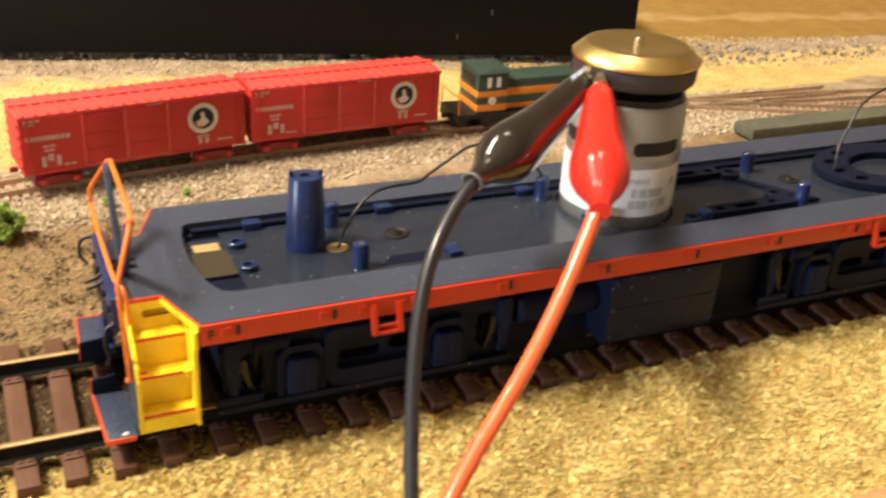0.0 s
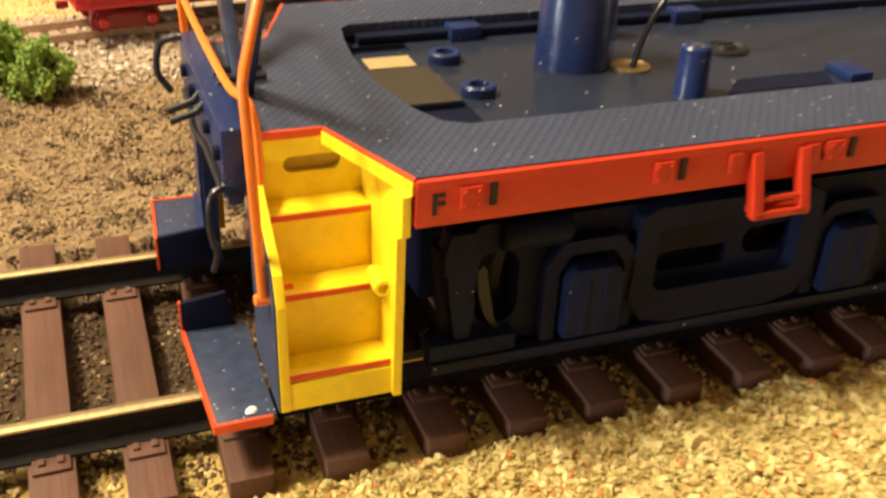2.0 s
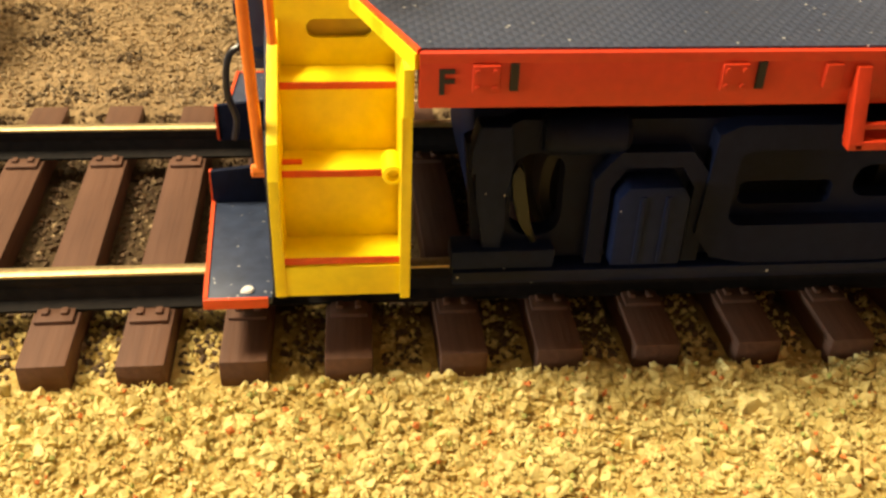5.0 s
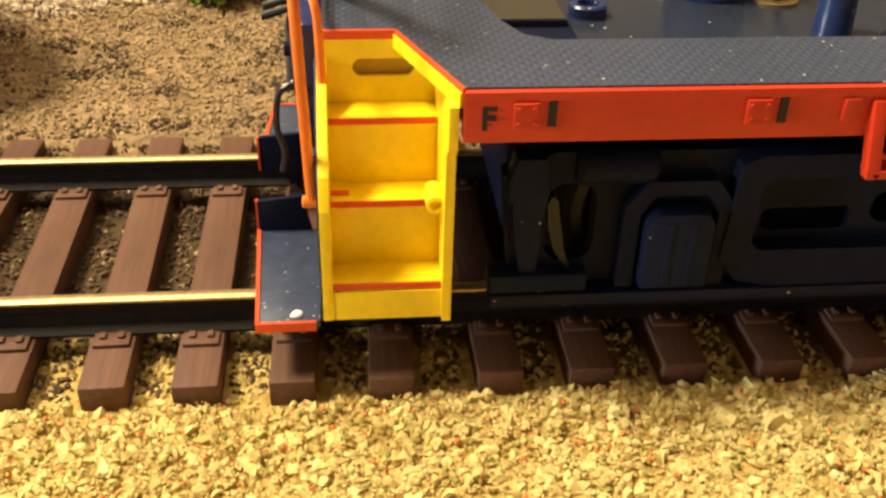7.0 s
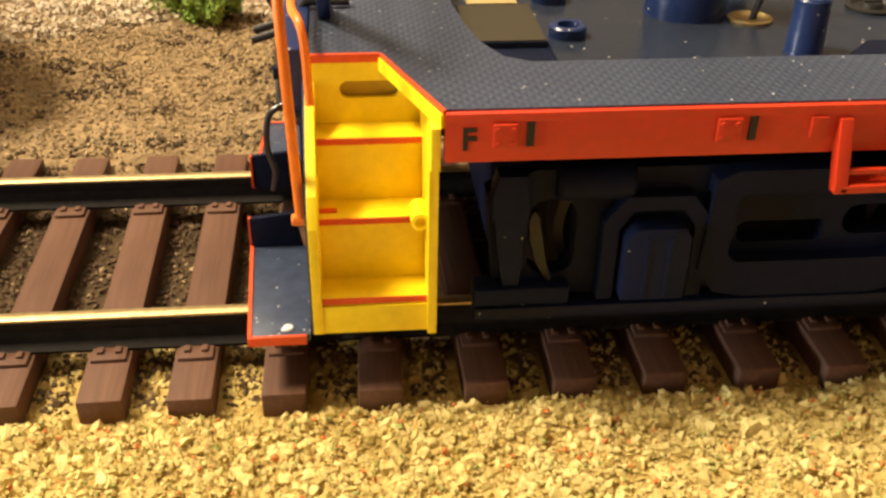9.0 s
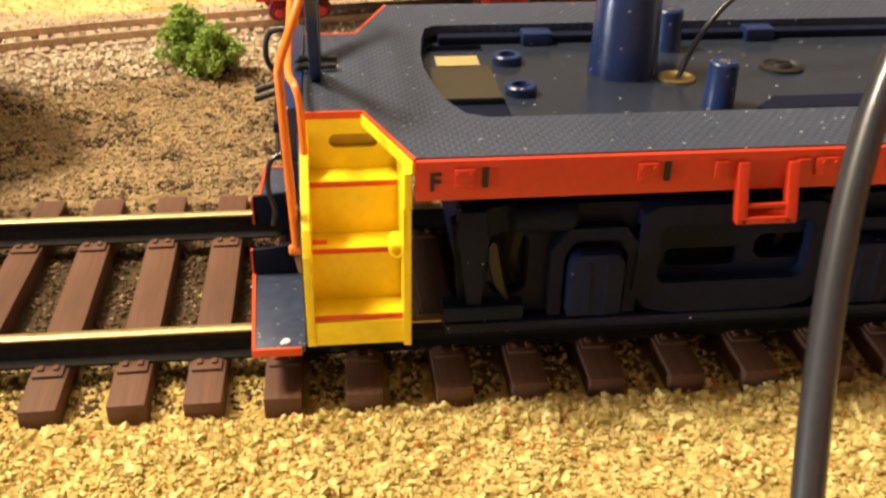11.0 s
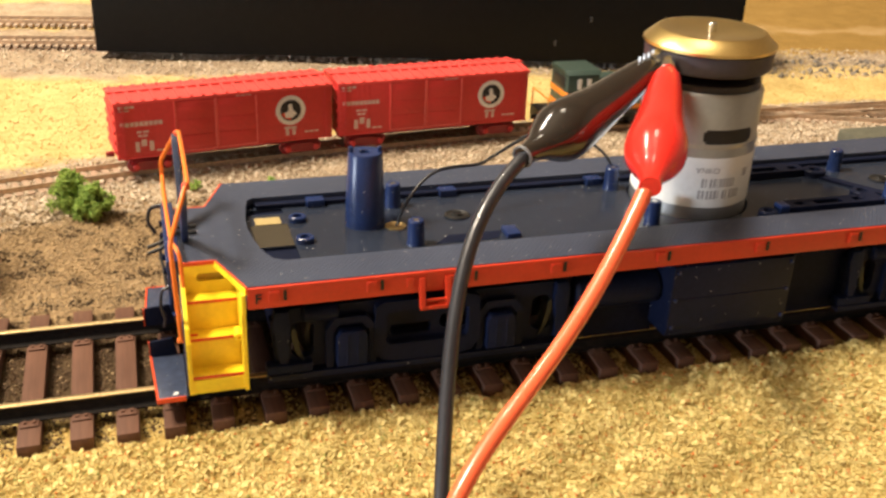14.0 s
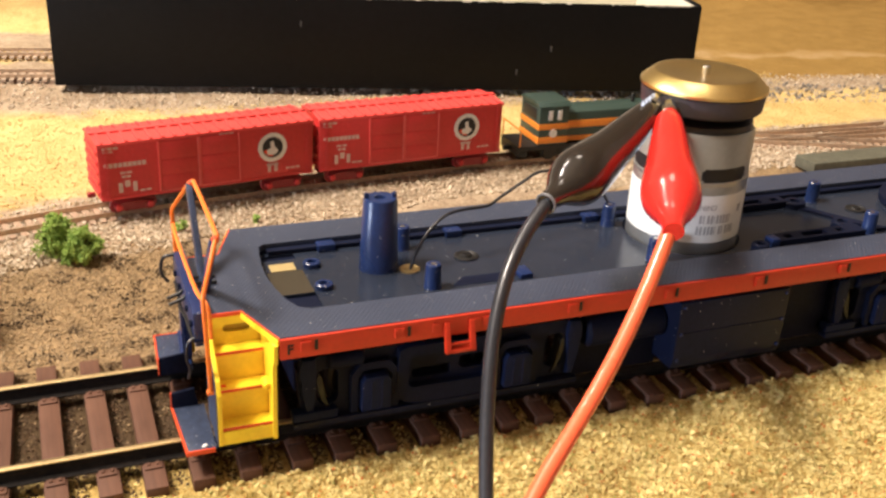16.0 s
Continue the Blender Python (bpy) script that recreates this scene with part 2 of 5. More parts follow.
RED_WIRE = material("orange_red_wire_insulation", (1.0, 0.155, 0.055), rough=0.27, vary=0.05, coat=0.3)
RAIL_SIDE = material("blackened_rail", (0.013, 0.010, 0.008), rough=0.75, vary=0.5, spec=0.15)
RAIL_TOP = material("worn_rail_head", (0.50, 0.37, 0.18), rough=0.42, metal=0.85, vary=0.25, grain=1500)
TIE = material("brown_plastic_tie", ((0.086, 0.042, 0.027), (0.156, 0.079, 0.049)), rough=0.55, grain=1300, stain=120, bump=0.2, bump_scale=1200, spec=0.18, piece=0.3, stretch=0.06)
CAR_RED = material("boxcar_red_plastic", (0.58, 0.036, 0.030), rough=0.48, vary=0.1, bump=0.08)
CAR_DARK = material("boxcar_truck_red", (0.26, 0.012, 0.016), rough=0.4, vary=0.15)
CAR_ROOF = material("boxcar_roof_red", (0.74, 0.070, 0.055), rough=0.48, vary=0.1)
GREEN = material("dark_green_paint", (0.035, 0.060, 0.048), rough=0.4)
LOCO_ORANGE = material("small_loco_orange", (0.78, 0.25, 0.02), rough=0.45)
DARK_METAL = material("dark_metal", (0.02, 0.018, 0.016), rough=0.5, metal=0.3)
CARD = material("black_cardboard", (0.005, 0.0046, 0.0046), rough=0.5, vary=0.3, grain=300, stain=12, bump=0.06, bump_scale=300, spec=0.12)
CARD_SCUFF = material("scuffed_black_card", (0.035, 0.033, 0.032), rough=0.7, vary=0.3, grain=300)
LINER = material("cream_card_liner", (0.66, 0.62, 0.50), rough=0.8, vary=0.08, grain=60, stain=8)
CARD_EDGE = material("worn_card_edge", (0.45, 0.42, 0.36), rough=0.8, vary=0.4, grain=200)
TAN_WALL = material("tan_clapboard", (0.50, 0.40, 0.28), rough=0.75, vary=0.12, stain=50, bump=0.2, bump_scale=500)
SHINGLE = material("grey_brown_shingle", ((0.16, 0.13, 0.105), (0.27, 0.22, 0.18)), rough=0.8, grain=300, stain=60, bump=0.3, bump_scale=500, piece=0.3)
FOLIAGE = material("green_foliage_foam", ((0.10, 0.20, 0.028), (0.44, 0.58, 0.12)), rough=0.95, grain=600, stain=150, island=0.6)
CHIP = material("tan_gravel_chip", ((0.38, 0.265, 0.058), (0.87, 0.72, 0.30)), rough=0.95, grain=500, stain=70, island=0.6, bump=0.4, bump_scale=2600)
STONE = material("pale_ballast_stone", ((0.24, 0.17, 0.10), (0.76, 0.64, 0.47)), rough=0.9, grain=700, stain=60, island=0.9)
FLOCK = material("straw_grass_flock", ((0.46, 0.33, 0.10), (0.80, 0.62, 0.26)), rough=1.0, grain=500, stain=30, island=0.5)
WOOD = material("pine_edge_board", ((0.38, 0.21, 0.085), (0.60, 0.38, 0.18)), rough=0.55, grain=120, stain=15)
CEILING = material("cream_ceiling_paint", (0.60, 0.53, 0.42), rough=0.9, vary=0.04, grain=50, stain=3)
FLYWHEEL = material("dark_steel_rim", (0.055, 0.046, 0.050), rough=0.4, vary=0.15)
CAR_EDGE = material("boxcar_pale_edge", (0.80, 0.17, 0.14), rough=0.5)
PLASTER = material("dim_wall_paint", (0.45, 0.40, 0.32), rough=0.9, vary=0.04, grain=50, stain=3)
BACKBOARD = material("pale_backdrop_board", (0.78, 0.74, 0.66), rough=0.9, vary=0.05, grain=60, stain=4)
GREY_BLOCK = material("grey_green_block", (0.105, 0.10, 0.066), rough=0.8, vary=0.25, grain=400, stain=40)


def ground_material():
    """Scenic ground: bands of gravel, dirt, ballast and straw flock, with ragged borders."""
    m = bpy.data.materials.new("scenic_ground")
    m.use_nodes = True
    nt = m.node_tree
    n, link = nt.nodes, nt.links.new
    p = n["Principled BSDF"]
    co = n.new("ShaderNodeTexCoord").outputs["Object"]
    sep = n.new("ShaderNodeSeparateXYZ")
    link(co, sep.inputs[0])

    def noise_tex(scale, detail=5):
        t = n.new("ShaderNodeTexNoise")
        t.inputs["Scale"].default_value, t.inputs["Detail"].default_value = scale, detail
        link(co, t.inputs["Vector"])
        return t.outputs["Fac"]

    ragged = n.new("ShaderNodeMath")
    ragged.operation = "MULTIPLY_ADD"
    link(noise_tex(60, 6), ragged.inputs[0])
    ragged.inputs[1].default_value = 0.034
    link(sep.outputs["Y"], ragged.inputs[2])
    tilt = n.new("ShaderNodeMapRange")
    tilt.inputs["From Min"].default_value, tilt.inputs["From Max"].default_value = 0.14, 0.24
    tilt.inputs["To Min"].default_value, tilt.inputs["To Max"].default_value = 0.0, 0.24
    link(sep.outputs["Y"], tilt.inputs["Value"])
    lean = n.new("ShaderNodeMapRange")
    lean.inputs["From Min"].default_value, lean.inputs["From Max"].default_value = 0.04, 0.10
    lean.inputs["To Min"].default_value, lean.inputs["To Max"].default_value = 0.0, -0.08
    link(sep.outputs["Y"], lean.inputs["Value"])
    slant = n.new("ShaderNodeMath")
    slant.operation = "ADD"
    link(tilt.outputs["Result"], slant.inputs[0])
    link(lean.outputs["Result"], slant.inputs[1])
    skew = n.new("ShaderNodeMath")
    skew.operation = "MULTIPLY_ADD"
    link(sep.outputs["X"], skew.inputs[0])
    link(slant.outputs[0], skew.inputs[1])
    link(ragged.outputs[0], skew.inputs[2])
    where = n.new("ShaderNodeMapRange")
    where.inputs["From Min"].default_value, where.inputs["From Max"].default_value = -0.1 + 0.017, 0.9 + 0.017
    link(skew.outputs[0], where.inputs["Value"])

    def bands(stops):
        r = n.new("ShaderNodeValToRGB")
        r.color_ramp.interpolation = "LINEAR"
        e = r.color_ramp.elements
        while len(e) > 1:
            e.remove(e[-1])
        e[0].position, e[0].color = stops[0][0] + 0.1, (*stops[0][1], 1)
        for y, c in stops[1:]:
            k = e.new(y + 0.1)
            k.color = (*c, 1)
        link(where.outputs["Result"], r.inputs["Fac"])
        return r.outputs["Color"]

    dirt, dirt2 = (0.38, 0.26, 0.13), (0.15, 0.097, 0.048)
    grav, grav2 = (0.64, 0.46, 0.16), (0.34, 0.22, 0.05)
    ball, ball2 = (0.50, 0.39, 0.26), (0.26, 0.18, 0.11)
    straw, straw2 = (0.74, 0.55, 0.22), (0.52, 0.36, 0.12)
    bank, bank2 = (0.50, 0.35, 0.13), (0.34, 0.23, 0.08)
    field, field2, road = (0.36, 0.22, 0.058), (0.27, 0.16, 0.038), (0.46, 0.31, 0.14)
    tan, tan2 = (0.50, 0.36, 0.15), (0.34, 0.23, 0.085)
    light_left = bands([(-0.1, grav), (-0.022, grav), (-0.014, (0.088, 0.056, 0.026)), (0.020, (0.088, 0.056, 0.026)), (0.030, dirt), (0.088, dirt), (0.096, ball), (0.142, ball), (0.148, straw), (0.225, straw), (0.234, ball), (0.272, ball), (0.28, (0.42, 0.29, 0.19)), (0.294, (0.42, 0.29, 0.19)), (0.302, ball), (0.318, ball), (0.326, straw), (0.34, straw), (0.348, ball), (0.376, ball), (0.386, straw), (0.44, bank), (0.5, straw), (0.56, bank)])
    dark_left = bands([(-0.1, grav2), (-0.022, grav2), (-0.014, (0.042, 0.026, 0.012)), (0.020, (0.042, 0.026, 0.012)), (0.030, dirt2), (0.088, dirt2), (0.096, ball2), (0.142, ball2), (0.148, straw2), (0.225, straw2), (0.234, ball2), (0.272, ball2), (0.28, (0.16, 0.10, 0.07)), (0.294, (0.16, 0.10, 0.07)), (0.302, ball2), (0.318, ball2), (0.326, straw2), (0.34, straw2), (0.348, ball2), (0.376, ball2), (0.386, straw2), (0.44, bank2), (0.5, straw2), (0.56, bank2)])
    light_right = bands([(-0.1, tan), (0.225, tan), (0.234, ball), (0.262, ball), (0.268, field), (0.322, field), (0.326, road), (0.334, road), (0.340, field), (0.56, field)])
    dark_right = bands([(-0.1, tan2), (0.225, tan2), (0.234, ball2), (0.262, ball2), (0.268, field2), (0.322, field2), (0.326, field), (0.334, field), (0.340, field2), (0.56, field2)])
    east, north, both = n.new("ShaderNodeMapRange"), n.new("ShaderNodeMapRange"), n.new("ShaderNodeMath")
    east.inputs["From Min"].default_value, east.inputs["From Max"].default_value = 0.19, 0.22
    link(sep.outputs["X"], east.inputs["Value"])
    north.inputs["From Min"].default_value, north.inputs["From Max"].default_value = 0.20, 0.21
    link(sep.outputs["Y"], north.inputs["Value"])
    both.operation = "MULTIPLY"
    link(east.outputs["Result"], both.inputs[0])
    link(north.outputs["Result"], both.inputs[1])

    def sides(a, b):
        k = n.new("ShaderNodeMix")
        k.data_type = "RGBA"
        link(both.outputs[0], k.inputs["Factor"])
        link(a, k.inputs["A"])
        link(b, k.inputs["B"])
        return k.outputs["Result"]

    light, dark = sides(light_left, light_right), sides(dark_left, dark_right)
    spots = n.new("ShaderNodeMapRange")
    spots.inputs["From Min"].default_value, spots.inputs["From Max"].default_value = 0.36, 0.62
    mixn = n.new("ShaderNodeMath")
    mixn.operation = "MULTIPLY_ADD"
    link(noise_tex(700, 4), mixn.inputs[0])
    mixn.inputs[1].default_value = 0.5
    half = n.new("ShaderNodeMath")
    half.operation = "MULTIPLY"
    link(noise_tex(90, 5), half.inputs[0])
    half.inputs[1].default_value = 0.5
    link(half.outputs[0], mixn.inputs[2])
    link(mixn.outputs[0], spots.inputs["Value"])
    mix = n.new("ShaderNodeMix")
    mix.data_type = "RGBA"
    link(spots.outputs["Result"], mix.inputs["Factor"])
    link(dark, mix.inputs["A"])
    link(light, mix.inputs["B"])
    link(mix.outputs["Result"], p.inputs["Base Color"])
    p.inputs["Roughness"].default_value = 0.95
    p.inputs["Specular IOR Level"].default_value = 0.2
    bn = n.new("ShaderNodeBump")
    bn.inputs["Strength"].default_value, bn.inputs["Distance"].default_value = 0.9, 0.0012
    link(noise_tex(900, 6), bn.inputs["Height"])
    link(bn.outputs["Normal"], p.inputs["Normal"])
    return m


BUSHING = material("dull_brass", (0.42, 0.30, 0.12), rough=0.4, metal=0.7)
GROUND = ground_material()


# ---- setting: room, layout ground, edge board ----
def track_y(x):
    """Centre line of the small track behind, in millimetres: a gentle curve that bends forward to the west."""
    e = min(x, 165.0)
    y = 132.7 + 0.1045 * e - 0.000315 * e * e - 0.034 * max(0.0, 120.0 - max(x, -60.0))
    if x < -20:
        y -= 0.0012 * (max(x, -90.0) + 20) ** 2 - 0.168 * min(0.0, x + 90.0)
    return y


def track_turn(x):
    return math.degrees(math.atan2(track_y(x + 5) - track_y(x - 5), 10))


def ground_z(x, y):
    n1 = noise.noise((x * 0.018, y * 0.018, 0.0))
    n2 = noise.noise((x * 0.11, y * 0.11, 3.0))
    n3 = noise.noise((x * 0.4, y * 0.4, 7.0))
    if y < -27.5:
        z = 3.0 + 0.9 * n1 + 0.9 * n2 + 0.85 * n3 + 1.1 * noise.noise((x * 0.21, y * 0.21, 11.0)) - max(0.0, -60 - y) * 0.03
    elif y < 27:
        z = 2.0 + 0.5 * n2 + 0.35 * n3
    else:
        k = min(1.0, (y - 27) / 12)
        z = (1 - k) * 3.6 + k * (4.7 + 0.9 * n1) + 0.55 * n2 + 0.45 * n3
        d = abs(y - track_y(x))
        bed = 5.1 - max(0.0, d - 9) * 0.14
        if d < 40:
            z = max(z, bed + 0.25 * n3)
        if y > 180:
            z += min(1.0, (y - 180) / 40) * 2.2
        if y > 400:
            z += min(1.0, (y - 400) / 160) * 16 + 3 * n1
    return z


def grid_sheet(xs, ys):
    verts = [(x * MM, y * MM, ground_z(x, y) * MM) for y in ys for x in xs]
    w = len(xs)
    faces = [(j * w + i, j * w + i + 1, (j + 1) * w + i + 1, (j + 1) * w + i) for j in range(len(ys) - 1) for i in range(w - 1)]
    me = bpy.data.meshes.new("ground")
    me.from_pydata(verts, [], faces)
    me.materials.append(GROUND)
    me.polygons.foreach_set("use_smooth", [True] * len(me.polygons))
    return me


xs = [*range(-620, -124, 24), *[-124 + 1.8 * k for k in range(250)], *range(330, 1000, 24)]
ys = [*[-86 + 1.7 * k for k in range(158)], *range(186, 490, 6)]
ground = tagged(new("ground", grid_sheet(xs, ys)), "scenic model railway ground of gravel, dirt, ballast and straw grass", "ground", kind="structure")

edge = part("layout_edge_board", box(-620, 1000, -106, -86.2, -70, 4.6, 1.5), WOOD)
tagged(edge, "varnished pine board along the front edge of the layout", "board", kind="structure")
fascia = part("layout_base", box(-620, 1000, -86.2, 480, -70, -3.0), WOOD)
tagged(fascia, "wooden baseboard under the scenery", "baseboard", kind="structure")
for lx in (-560, 180, 940):
    for ly in (-50, 440):
        leg = part("bench_leg", box(lx - 30, lx + 30, ly - 30, ly + 30, -950, -70, 2), WOOD)
        tagged(leg, "square wooden leg of the layout bench on the floor", "leg", "bench legs", kind="structure")
floor = part("floor", box(-2600, 2800, -2400, 2600, -1000, -950), WOOD)
tagged(floor, "brown wooden room floor", "floor", kind="structure")
ceiling = part("ceiling", box(-2600, 2800, -2400, 2600, 1620, 1660), CEILING)
tagged(ceiling, "cream painted ceiling", "ceiling", kind="structure")
west = part("wall_west", pierced([(-2400, -950), (2600, -950), (2600, 1620), (-2400, 1620)], [[(-810, 60), (-310, 60), (-310, 440), (-810, 440)]], -2650, -2600, "x"), PLASTER)
tagged(west, "plain cream painted room wall with a window opening", "wall", kind="structure")
for nm, b in (("wall_east", (2800, 2850, -2400, 2600)), ("wall_south", (-2650, 2850, -2450, -2400)), ("wall_north", (-2650, 2850, 2600, 2650))):
    tagged(part(nm, box(*b, -950, 1620), PLASTER), "plain cream painted room wall", "wall", kind="structure")
back = part("backdrop", box(-620, 453, 462, 468, 0, 130), BACKBOARD)
tagged(back, "pale backdrop board behind the layout", "backdrop", kind="structure")
back2 = part("backdrop", box(455, 1000, 430, 436, 0, 130), WOOD)
tagged(back2, "brown wooden backdrop board behind the layout", "backdrop", kind="structure")


def scatter(name, mat, spots, size, seed, flat=0.7, sink=0.25, label="", category="", round_ones=False):
    """Many small faceted chips in one mesh of kind stuff."""
    r = random.Random(seed)
    if round_ones:
        ico = bmesh.new()
        bmesh.ops.create_icosphere(ico, subdivisions=1, radius=1.0)
        base, tri = [tuple(v.co) for v in ico.verts], [tuple(v.index for v in f.verts) for f in ico.faces]
        ico.free()
    else:
        base = [(1, 0, 0), (-1, 0, 0), (0, 1, 0), (0, -1, 0), (0, 0, 1), (0, 0, -1)]
        tri = [(0, 2, 4), (2, 1, 4), (1, 3, 4), (3, 0, 4), (2, 0, 5), (1, 2, 5), (3, 1, 5), (0, 3, 5)]
    verts, faces = [], []
    for x, y, z in spots:
        s = size[0] + (size[1] - size[0]) * r.random() ** 1.6
        e = Euler((r.uniform(0, 6.3), r.uniform(0, 6.3), r.uniform(0, 6.3))).to_matrix()
        k = len(verts)
        w = (s * r.uniform(0.6, 1.1), s * r.uniform(0.5, 1.0), s * r.uniform(0.4, flat + 0.3))
        for b in base:
            j = r.uniform(0.5, 1.5) if round_ones else 1.0
            v = e @ Vector((b[0] * w[0] * j, b[1] * w[1] * j, b[2] * w[2] * j))
            verts.append(((x + v.x) * MM, (y + v.y) * MM, (z + v.z + s * sink) * MM))
        faces += [(a + k, b + k, c + k) for a, b, c in tri]
    me = bpy.data.meshes.new(name)
    me.from_pydata(verts, [], faces)
    me.materials.append(mat)
    return tagged(new(name, me), label, category, kind="stuff")


def spots(x0, x1, y0, y1, n, seed, keep=None):
    r = random.Random(seed)
    out = []
    while len(out) < n:
        x, y = r.uniform(x0, x1), r.uniform(y0, y1)
        if keep is None or keep(x, y, r):
            out.append((x, y, ground_z(x, y)))
    return out


# ---- the large track ----
PITCH = 10.15
track = thing("railway_track", 0, 0, 0, "large-scale model track with brown plastic ties and dark rails", "track")


def rail_bm(y, x0, x1):
    web = [(-1.9, 5.2), (1.9, 5.2), (1.9, 5.5), (0.7, 6.0), (0.55, 7.3), (0.84, 7.8), (0.84, 8.7), (-0.84, 8.7), (-0.84, 7.8), (-0.55, 7.3), (-0.7, 6.0), (-1.9, 5.5)]
    return prism([(y + a, b) for a, b in web], x0, x1, "x")


def head_bm(y, x0, x1):
    return prism([(y - 0.8, 8.7), (y + 0.8, 8.7), (y + 0.76, 8.95), (y + 0.5, 9.1), (y - 0.5, 9.1), (y - 0.76, 8.95)], x0, x1, "x")


for y in (-16.6, 15.3):
    rail = part("rail", rail_bm(y, -330, 420), RAIL_SIDE, track, "dark blackened steel rail")
    part("rail_head", head_bm(y, -330, 420), RAIL_TOP, rail, "worn shiny rail head")

tie_bm = box(-2.35, 2.35, -27.0, 29.2, 0.2, 5.2, 0.3)
tie_mesh = mesh_of("tie", tie_bm, TIE)
plates = []
for y in (-16.6, 15.3):
    for sy in (-1, 1):
        bm = box(-1.9, 1.9, y + sy * 2.9 - 1.1, y + sy * 2.9 + 1.1, 5.2, 5.65, 0.15)
        for sx in (-0.95, 0.95):
            box(sx - 0.36, sx + 0.36, y + sy * 2.55 - 0.5, y + sy * 2.55 + 0.5, 5.6, 6.0, 0.15, bm)
        plates.append(mesh_of("tie_plate", bm, TIE))
jig = random.Random(3)
for k in range(-31, 40):
    m = pose((4.4 + PITCH * k + jig.uniform(-0.35, 0.35)) * MM, jig.uniform(-0.4, 0.4) * MM, 0, 0, 0, jig.uniform(-1.2, 1.2))
    t = new("tie", tie_mesh)
    t.parent, t.matrix_basis = track, m
    for me in plates:
        new("tie_plate", me).parent = t

# ---- the small tracks behind ----
def small_track(name, line, z, label, tie=None):
    """A small track along a line of points, with two rails and a bed of sleepers."""
    org = Vector((*line[0], z))
    th = thing(name, *org, label, "track")
    pts = [Vector((*p, z)) - org for p in line]
    side = []
    for i in range(len(pts)):
        d = (pts[min(i + 1, len(pts) - 1)] - pts[max(i - 1, 0)]).normalized()
        side.append(Vector((-d.y, d.x, 0)))
    for off in (-4.7, 4.7):
        own = bmesh.new()
        rings = [[own.verts.new(p + s * (off + a) + Vector((0, 0, h))) for a, h in ((-0.45, 1.0), (0.45, 1.0), (0.45, 2.7), (-0.45, 2.7))] for p, s in zip(pts, side)]
        for q, r in zip(rings, rings[1:]):
            for k in range(4):
                own.faces.new((q[k], q[(k + 1) % 4], r[(k + 1) % 4], r[k]))
        own.faces.new(rings[0][::-1])
        own.faces.new(rings[-1])
        part("rail", own, SMALL_RAIL, th, "thin nickel rail with brown sides")
    bm = bmesh.new()
    rest = 1.8
    for p, q in zip(pts, pts[1:]):
        d = (q - p).length
        turn = Matrix.Rotation(math.atan2(q.y - p.y, q.x - p.x), 4, "Z")
        while rest < d:
            box(-1.0, 1.0, -8.2, 8.2, 0.0, 1.05, 0, bm, Matrix.Translation(p.lerp(q, rest / d)) @ turn)
            rest += 3.6
        rest -= d
    ob = part("sleeper_bed", bm, tie or SMALL_TIE, th, "row of small brown sleepers", smooth=0)
    ob["kind"] = "stuff"
    return th


SMALL_RAIL = material("dusty_small_rail", (0.50, 0.37, 0.25), rough=0.4, metal=0.5, vary=0.3)
PALE_TIE = material("dusty_brown_tie", (0.47, 0.35, 0.24), rough=0.8, vary=0.3, island=0.3)
SMALL_TIE = material("small_brown_tie", (0.38, 0.26, 0.17), rough=0.8, vary=0.3, island=0.3)
small_track("small_railway_track", [(x, track_y(x)) for x in range(-150, 340, 12)], 4.8, "small-scale track on pale ballast under the red boxcars")
small_track("small_railway_track", [(232, 148), (520, 36)], 4.7, "small-scale branch track with rusty brown rails")
small_track("small_railway_track", [(205, 146), (560, 112)], 4.7, "small-scale siding with rusty brown rails")
small_track("small_railway_track", [(-400, 392), (230, 291)], 8.0, "small-scale track on pale ballast behind the black box", PALE_TIE)
small_track("small_railway_track", [(-400, 350), (200, 254)], 8.0, "small-scale track on pale ballast beside the black box", PALE_TIE)


# ---- the locomotive chassis ----
loco = thing("locomotive_chassis", 0, 0, 9, "navy model locomotive chassis with orange sills and yellow steps, shell removed", "model locomotive")
Z = 9.0  # rail head height; heights below are above the layout board


WIDE, DROP = 0.928, 1.6  # the chassis is drawn for a frame 61.2 wide; it is 56.8 wide and sits lower


def low(bm):
    bm.transform(Matrix.Translation((0, 0, -Z - DROP)) @ Matrix.Diagonal((1, WIDE, 1, 1)))
    return bm


def lp(name, bm, mat, parent=None, label="", smooth=35.0):
    return part(name, low(bm), mat, parent or loco, label, smooth)


DECK, FLOOR, END = 39.2, 36.9, 300.0
outline = [(0, -30.6), (END, -30.6), (END, 30.6), (0, 30.6), (-5.0, 15.9), (-12.3, 15.5), (-12.3, -15.5), (-5.0, -15.9)]
pit = [(9.6, -19.0), (250, -19.0), (250, 19.0), (6.4, 19.0), (5.0, 17.6), (4.2, 13.0), (3.5, 6.0), (3.4, 0.0), (4.1, -7.0), (5.2, -13.0), (7.0, -17.4)]
deck = lp("deck", pierced(outline, [pit], DECK - 1.6, DECK), NAVY_TOP, label="navy walkway deck with a fine tread pattern", smooth=20)
rim = lp("pit_rim", pierced([(x * 1.0 + (0.9 if x > 100 else -0.9), y + (0.9 if y > 0 else -0.9)) for x, y in pit], [pit], FLOOR - 1.0, DECK - 1.61), NAVY_SHADED, label="navy wall round the sunken middle of the deck, shade painted in")
hole_a = [(4.6, 13.4), (13.2, 13.4), (13.2, 16.4), (5.6, 16.4)]
hole_b = [(6.2, -14.0), (13.4, -14.0), (13.4, -6.8), (5.4, -6.8)]
